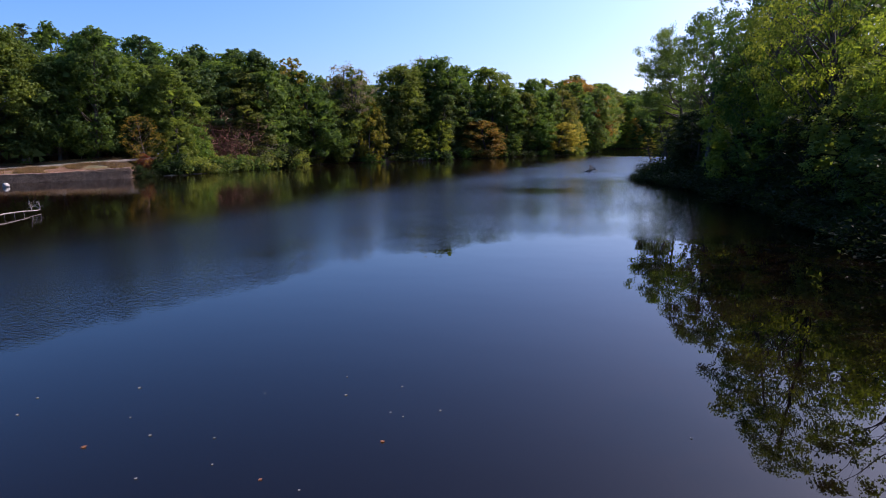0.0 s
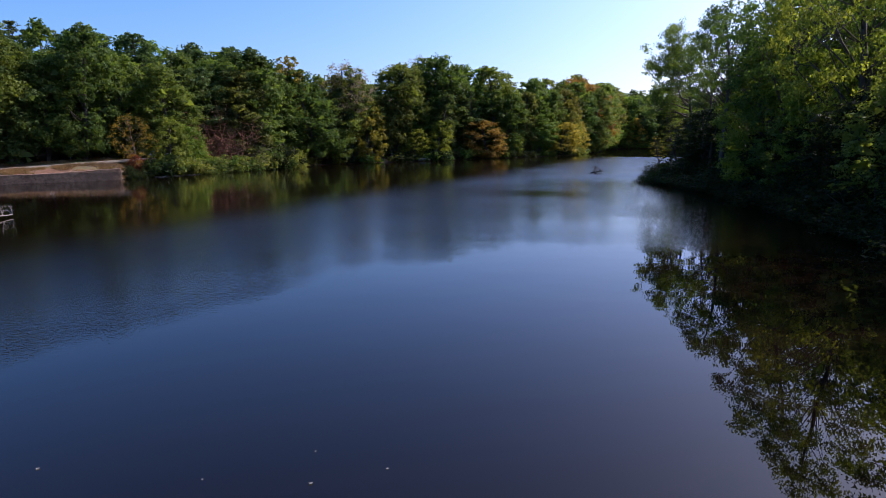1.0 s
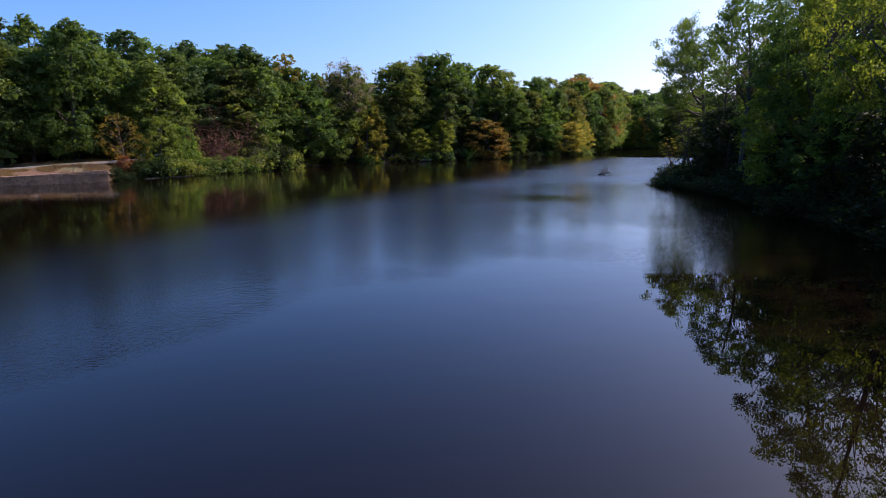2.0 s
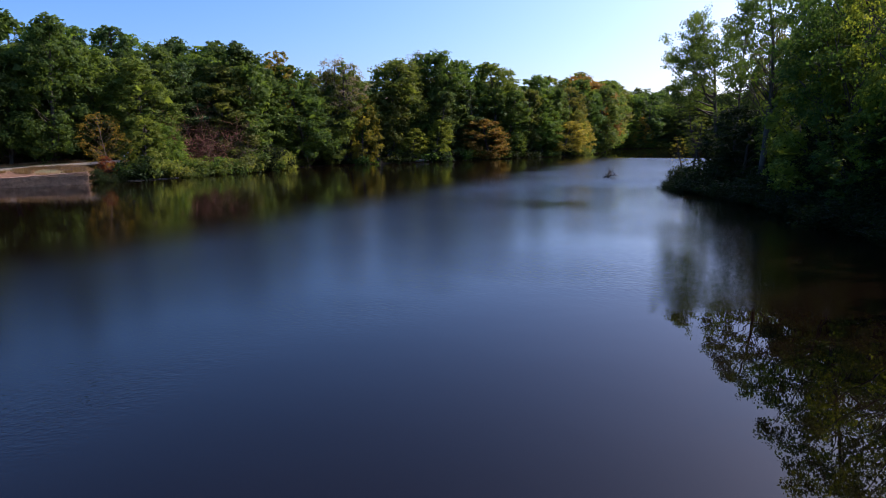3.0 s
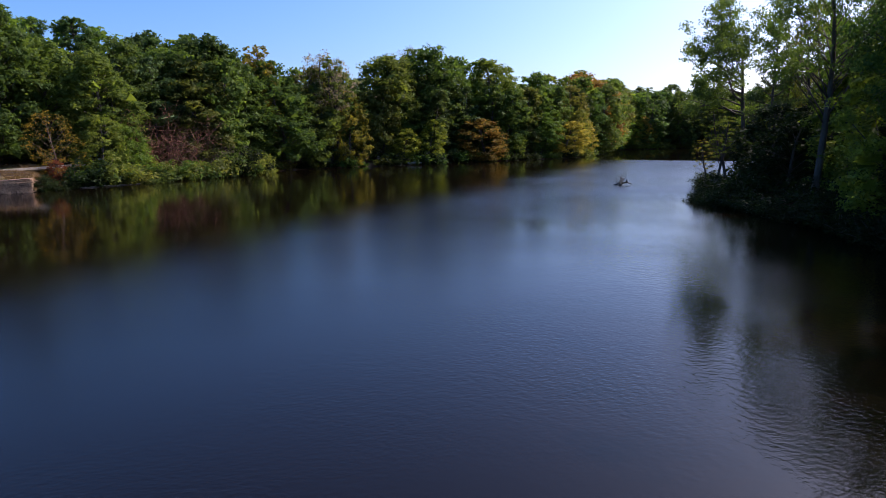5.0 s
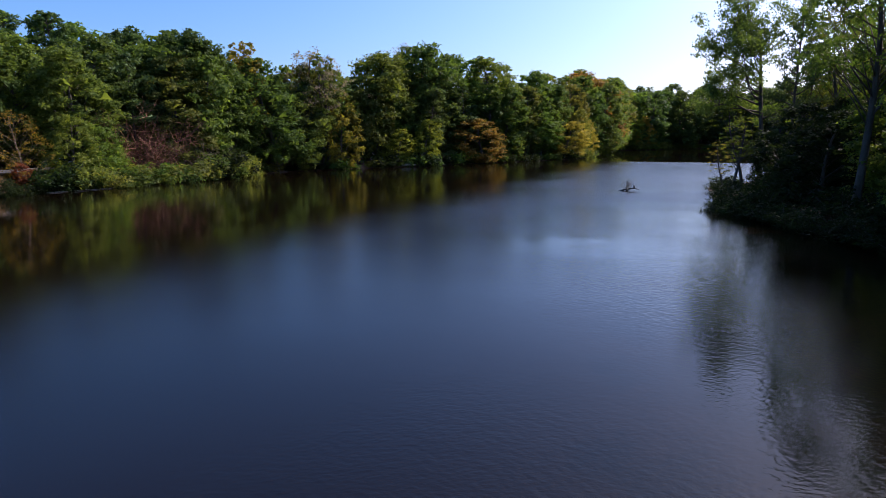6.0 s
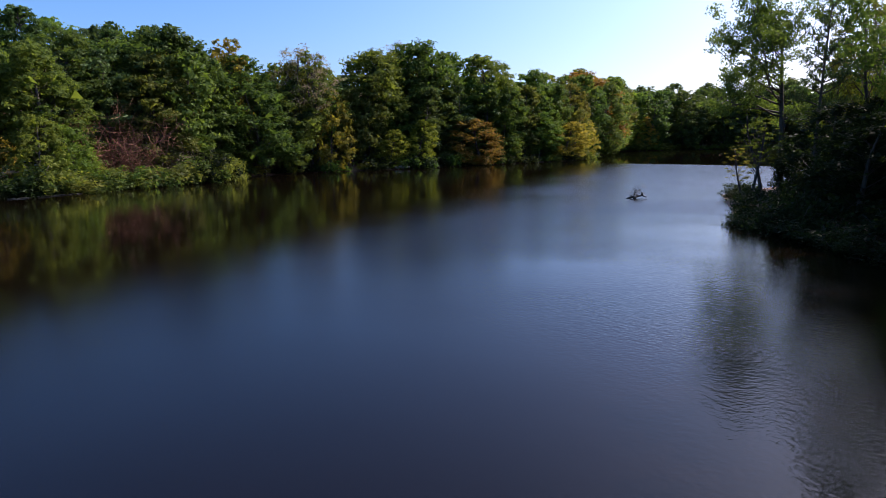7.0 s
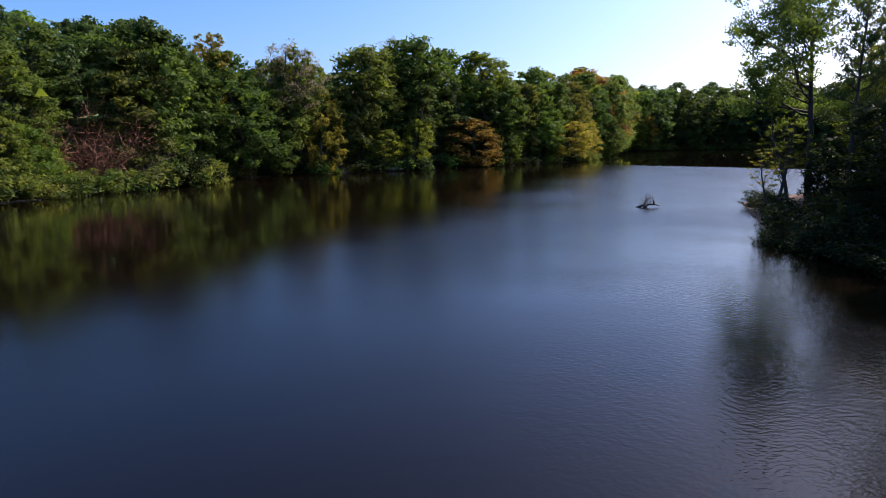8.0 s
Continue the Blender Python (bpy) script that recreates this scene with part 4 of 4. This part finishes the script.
def parked_car(place, turn):
    car = thing("parked_car", place, "pale blue car parked on the road behind the trees", "car", turn=turn)

    def hull(w, low, high, tuck):
        return [(-w, low), (w, low), (w, high - 0.12), (w - tuck, high), (-w + tuck, high), (-w, high - 0.12)]

    body = [(-2.2, hull(0.7, 0.42, 0.78, 0.1)), (-2.0, hull(0.84, 0.26, 0.92, 0.08)), (-0.9, hull(0.88, 0.22, 0.95, 0.06)), (0.9, hull(0.88, 0.22, 0.95, 0.06)), (1.7, hull(0.86, 0.24, 0.86, 0.08)), (2.2, hull(0.72, 0.34, 0.68, 0.12))]
    part("body", mesh_from("car_body", *lofted(body), PAINT), car)
    roof = [(-1.5, hull(0.66, 1.28, 1.42, 0.1)), (-0.9, hull(0.68, 1.34, 1.5, 0.12)), (0.1, hull(0.66, 1.36, 1.5, 0.12)), (0.5, hull(0.62, 1.28, 1.42, 0.1))]
    part("roof", mesh_from("car_roof", *lofted(roof), PAINT), car)
    glass = [(-1.95, hull(0.74, 0.85, 0.98, 0.04)), (-1.35, hull(0.74, 0.85, 1.36, 0.12)), (0.35, hull(0.72, 0.85, 1.38, 0.12)), (1.1, hull(0.74, 0.82, 0.95, 0.04))]
    part("window", mesh_from("car_glass", *lofted(glass), CAR_GLASS), car, "dark tinted windows")
    for x in (-1.35, 1.38):
        for y in (-0.8, 0.8):
            wheel = part("wheel", mesh_from("car_tyre", *tubes([[(Vector((0, -0.1, 0)), 0.29), (Vector((0, -0.07, 0)), 0.32), (Vector((0, 0.07, 0)), 0.32), (Vector((0, 0.1, 0)), 0.29)]], 18), TYRE), car)
            wheel.location = (x, y, 0.32)
            part("rim", mesh_from("car_rim", *tubes([[(Vector((0, -0.11, 0)), 0.19), (Vector((0, 0.11, 0)), 0.19)]], 14), METAL), wheel)
    for y in (-0.55, 0.55):
        part("headlight", mesh_from("car_lamp", *tubes([[(Vector((2.1, y, 0.62)), 0.1), (Vector((2.2, y, 0.6)), 0.08)]], 10), ROCK), car)


PAINT, _nt, _b = material("car_paint")
_b.inputs["Roughness"].default_value = 0.3
_nt.links.new(ramp(_nt, noise_tex(_nt, coords(_nt), 3.0), [(0.3, (0.4, 0.5, 0.64)), (0.7, (0.46, 0.56, 0.7))]), _b.inputs["Base Color"])
CAR_GLASS, _nt, _b = material("car_glass")
_b.inputs["Base Color"].default_value, _b.inputs["Roughness"].default_value = (0.02, 0.025, 0.03, 1), 0.06
TYRE = rough_material("tyre_rubber", (0.012, 0.012, 0.012), (0.03, 0.03, 0.03), 8.0, 0.85, 0.005)
car_at = 70.0
p = Vector(WALL_FROM) + Vector(WALL_WAY) * car_at + side * (13.6 + 0.0035 * (car_at - 35) ** 2)
parked_car((p.x, p.y, 2.71 + float(slope_along(car_at))), wall_turn + 2 * 0.0035 * (car_at - 35))


# ---- fallen wood and stones in the water ----
def fallen(name, a, b, r, label, seed, twig_end=0.0, arch=0.3, stubs=6, mat=DRIFTWOOD):
    rng = np.random.default_rng(seed)
    a, b = Vector(a), Vector(b)
    n = 9
    line = []
    for i in range(n + 1):
        f = i / n
        p = a.lerp(b, f) - a
        p.z += arch * math.sin(math.pi * f) + rng.normal() * 0.02
        line.append((p, r * (1 - 0.55 * f)))
    log = thing(name, a, label, "log")
    part("trunk", mesh_from(name + "_trunk", *tubes([line], 7), mat, True), log)
    for i in range(stubs):
        q = line[1 + (i * 8) // max(1, stubs)]
        down = bent(q[0], Vector((rng.normal() * 0.3, rng.normal() * 0.3, -1)), q[0].z + 0.25, r * 0.4, r * 0.2, rng, 2, 0, 0.1)
        part("stub", mesh_from(name + "_stub", *tubes([down], 5), mat), log)
    if twig_end:
        for where in (8, 9, 3):
            for k in range(5):
                st = bent(line[where][0], Vector((rng.normal() * 0.5, rng.normal() * 0.5, 1)), twig_end * rng.uniform(0.5, 1), 0.03, 0.01, rng, 3, 0, 0.2)
                lines = [st] + [bent(st[rng.integers(1, 4)][0], Vector(rng.normal(size=3)) + Vector((0, 0, 0.4)), twig_end * 0.35, 0.014, 0.006, rng, 2, 0, 0.2) for _ in range(3)]
                part("twig", mesh_from(name + "_twig", *tubes(lines, 3), mat), log)
    return log


fallen("fallen_trunk", (-39.5, 40.0, 0.12), (-40.6, 51.0, 0.2), 0.095, "bleached fallen trunk lying just above the water", 4, 1.1, 0.25, 7)
fallen("floating_log", (-62.6, 116.2, 0.05), (-57.4, 125.0, 0.05), 0.12, "thin pale log afloat along the shore", 5, 0, 0.05, 0)
fallen("shore_log", (-16.2, 188.6, 0.5), (-12.2, 189.4, 0.55), 0.42, "thick pale log lying at the water's edge", 6, 0, 0.1, 2)


def snag():
    rng = np.random.default_rng(12)
    ob = thing("snag", (22.6, 106.6, 0.0), "dark broken branch with bare twigs standing in open water", "driftwood")
    limb = [(Vector((-1.15, 0.3, -0.12)), 0.1), (Vector((-0.5, 0.1, 0.16)), 0.13), (Vector((0.2, 0, 0.3)), 0.11), (Vector((0.8, -0.1, 0.36)), 0.09), (Vector((1.35, -0.2, 0.16)), 0.05)]
    part("limb", mesh_from("snag_limb", *tubes([limb], 7), WET_WOOD, True), ob)
    part("root_lump", mesh_from("snag_lump", *tubes([[(Vector((-0.35, 0, -0.3)), 0.26), (Vector((-0.15, 0, 0.12)), 0.24), (Vector((0.1, 0, 0.26)), 0.1)]], 8), WET_WOOD, True), ob)
    part("stub", mesh_from("snag_stub", *tubes([[(Vector((0.78, -0.1, 0.3)), 0.1), (Vector((0.74, -0.1, 0.62)), 0.11), (Vector((0.7, -0.1, 0.82)), 0.04)]], 7), WET_WOOD, True), ob)
    lines = []
    for k in range(15):
        st = bent(Vector((rng.uniform(-0.6, 0.3), 0, 0.15)), Vector((rng.normal() * 0.45, rng.normal() * 0.3, 1)), rng.uniform(0.8, 1.5), 0.024, 0.009, rng, 3, 0, 0.18)
        lines.append(st)
        lines += [bent(st[rng.integers(1, 4)][0], Vector(rng.normal(size=3)) + Vector((0, 0, 0.4)), 0.45, 0.018, 0.008, rng, 2, 0, 0.2) for _ in range(4)]
    part("twigs", mesh_from("snag_twigs", *tubes(lines, 3), TWIG), ob)


snag()


def boulder(name, place, size, seed, label, mat=ROCK):
    rng = np.random.default_rng(seed)
    bm = bmesh.new()
    bmesh.ops.create_icosphere(bm, subdivisions=3, radius=1.0)
    o = Vector(rng.uniform(0, 50, 3))
    for vert in bm.verts:
        vert.co *= 1 + 0.28 * noise.noise(vert.co * 1.1 + o) + 0.08 * noise.noise(vert.co * 3 + o)
        vert.co = Vector((vert.co.x * size[0], vert.co.y * size[1], vert.co.z * size[2]))
    me = bpy.data.meshes.new(name)
    bm.to_mesh(me)
    bm.free()
    me.materials.append(mat)
    ob = new(name, me)
    ob.location = place
    return tagged(ob, label, "rock")


boulder("boulder", (-74.3, 88.6, 0.25), (0.48, 0.45, 0.44), 2, "pale rounded boulder rising out of the water")
cape = thing("marker_post", (45.6, 246.5, -0.6), "pale wooden post standing off the point", "post")
part("shaft", mesh_from("marker", *tubes([[(Vector((0, 0, 0)), 0.2), (Vector((0, 0, 2.2)), 0.18)]], 8), DRIFTWOOD), cape)

# fallen leaves afloat on the calm water
def leaf_shape(name, seed, size):
    rng = np.random.default_rng(seed)
    pts = [Vector((0, 0, 0.012))]
    for k in range(14):
        q = 2 * math.pi * k / 14
        r = size * (0.62 + 0.3 * (k % 2) + rng.uniform(-0.1, 0.1)) * (0.6 if k in (6, 7, 8) else 1)
        pts.append(Vector((math.cos(q) * r, math.sin(q) * r * 0.75, 0.008 + 0.35 * r * abs(math.sin(q)) * rng.uniform(0.1, 0.5))))
    return mesh_from(name, pts, [(0, k + 1, (k + 1) % 14 + 1) for k in range(14)], LEAF)


LEAF_SHAPES = [leaf_shape("floating_leaf", s, 0.065) for s in (1, 2, 3)]
for i, (x, y, s) in enumerate([(-1.2, 7.6, 1.1), (-3.2, 6.2, 0.9), (-7.2, 7.3, 1.2), (-7.7, 10.2, 0.9), (-2.4, 9.8, 0.9), (-1.1, 10.3, 0.7), (-6.1, 7.8, 0.8), (-9.9, 9.6, 0.8), (-4.7, 7.7, 0.6), (5.0, 7.8, 0.7),
                               (-4.4, 9.9, 0.5), (-0.1, 9.0, 0.7), (-9.7, 8.7, 0.8), (-1.2, 8.9, 0.6), (-0.9, 8.7, 0.6), (-7.0, 8.6, 0.6), (-5.5, 6.2, 0.7), (-2.4, 5.9, 0.6), (-4.3, 6.7, 0.6), (-2.6, 10.9, 0.5)]):
    leaf = new("floating_leaf", LEAF_SHAPES[i % 3])
    leaf.matrix_basis = Matrix.LocRotScale((x, y, 0.002), Euler((0, 0, i * 1.7)), (s, s, s))
    leaf.color = (0.36, 0.16, 0.09, 1) if i in (0, 1, 2) else (0.32, 0.3, 0.3, 1)
    tagged(leaf, "curled reddish brown leaf afloat on the water" if i in (0, 1, 2) else "small pale leaf afloat on the water", "leaf", "floating leaves")
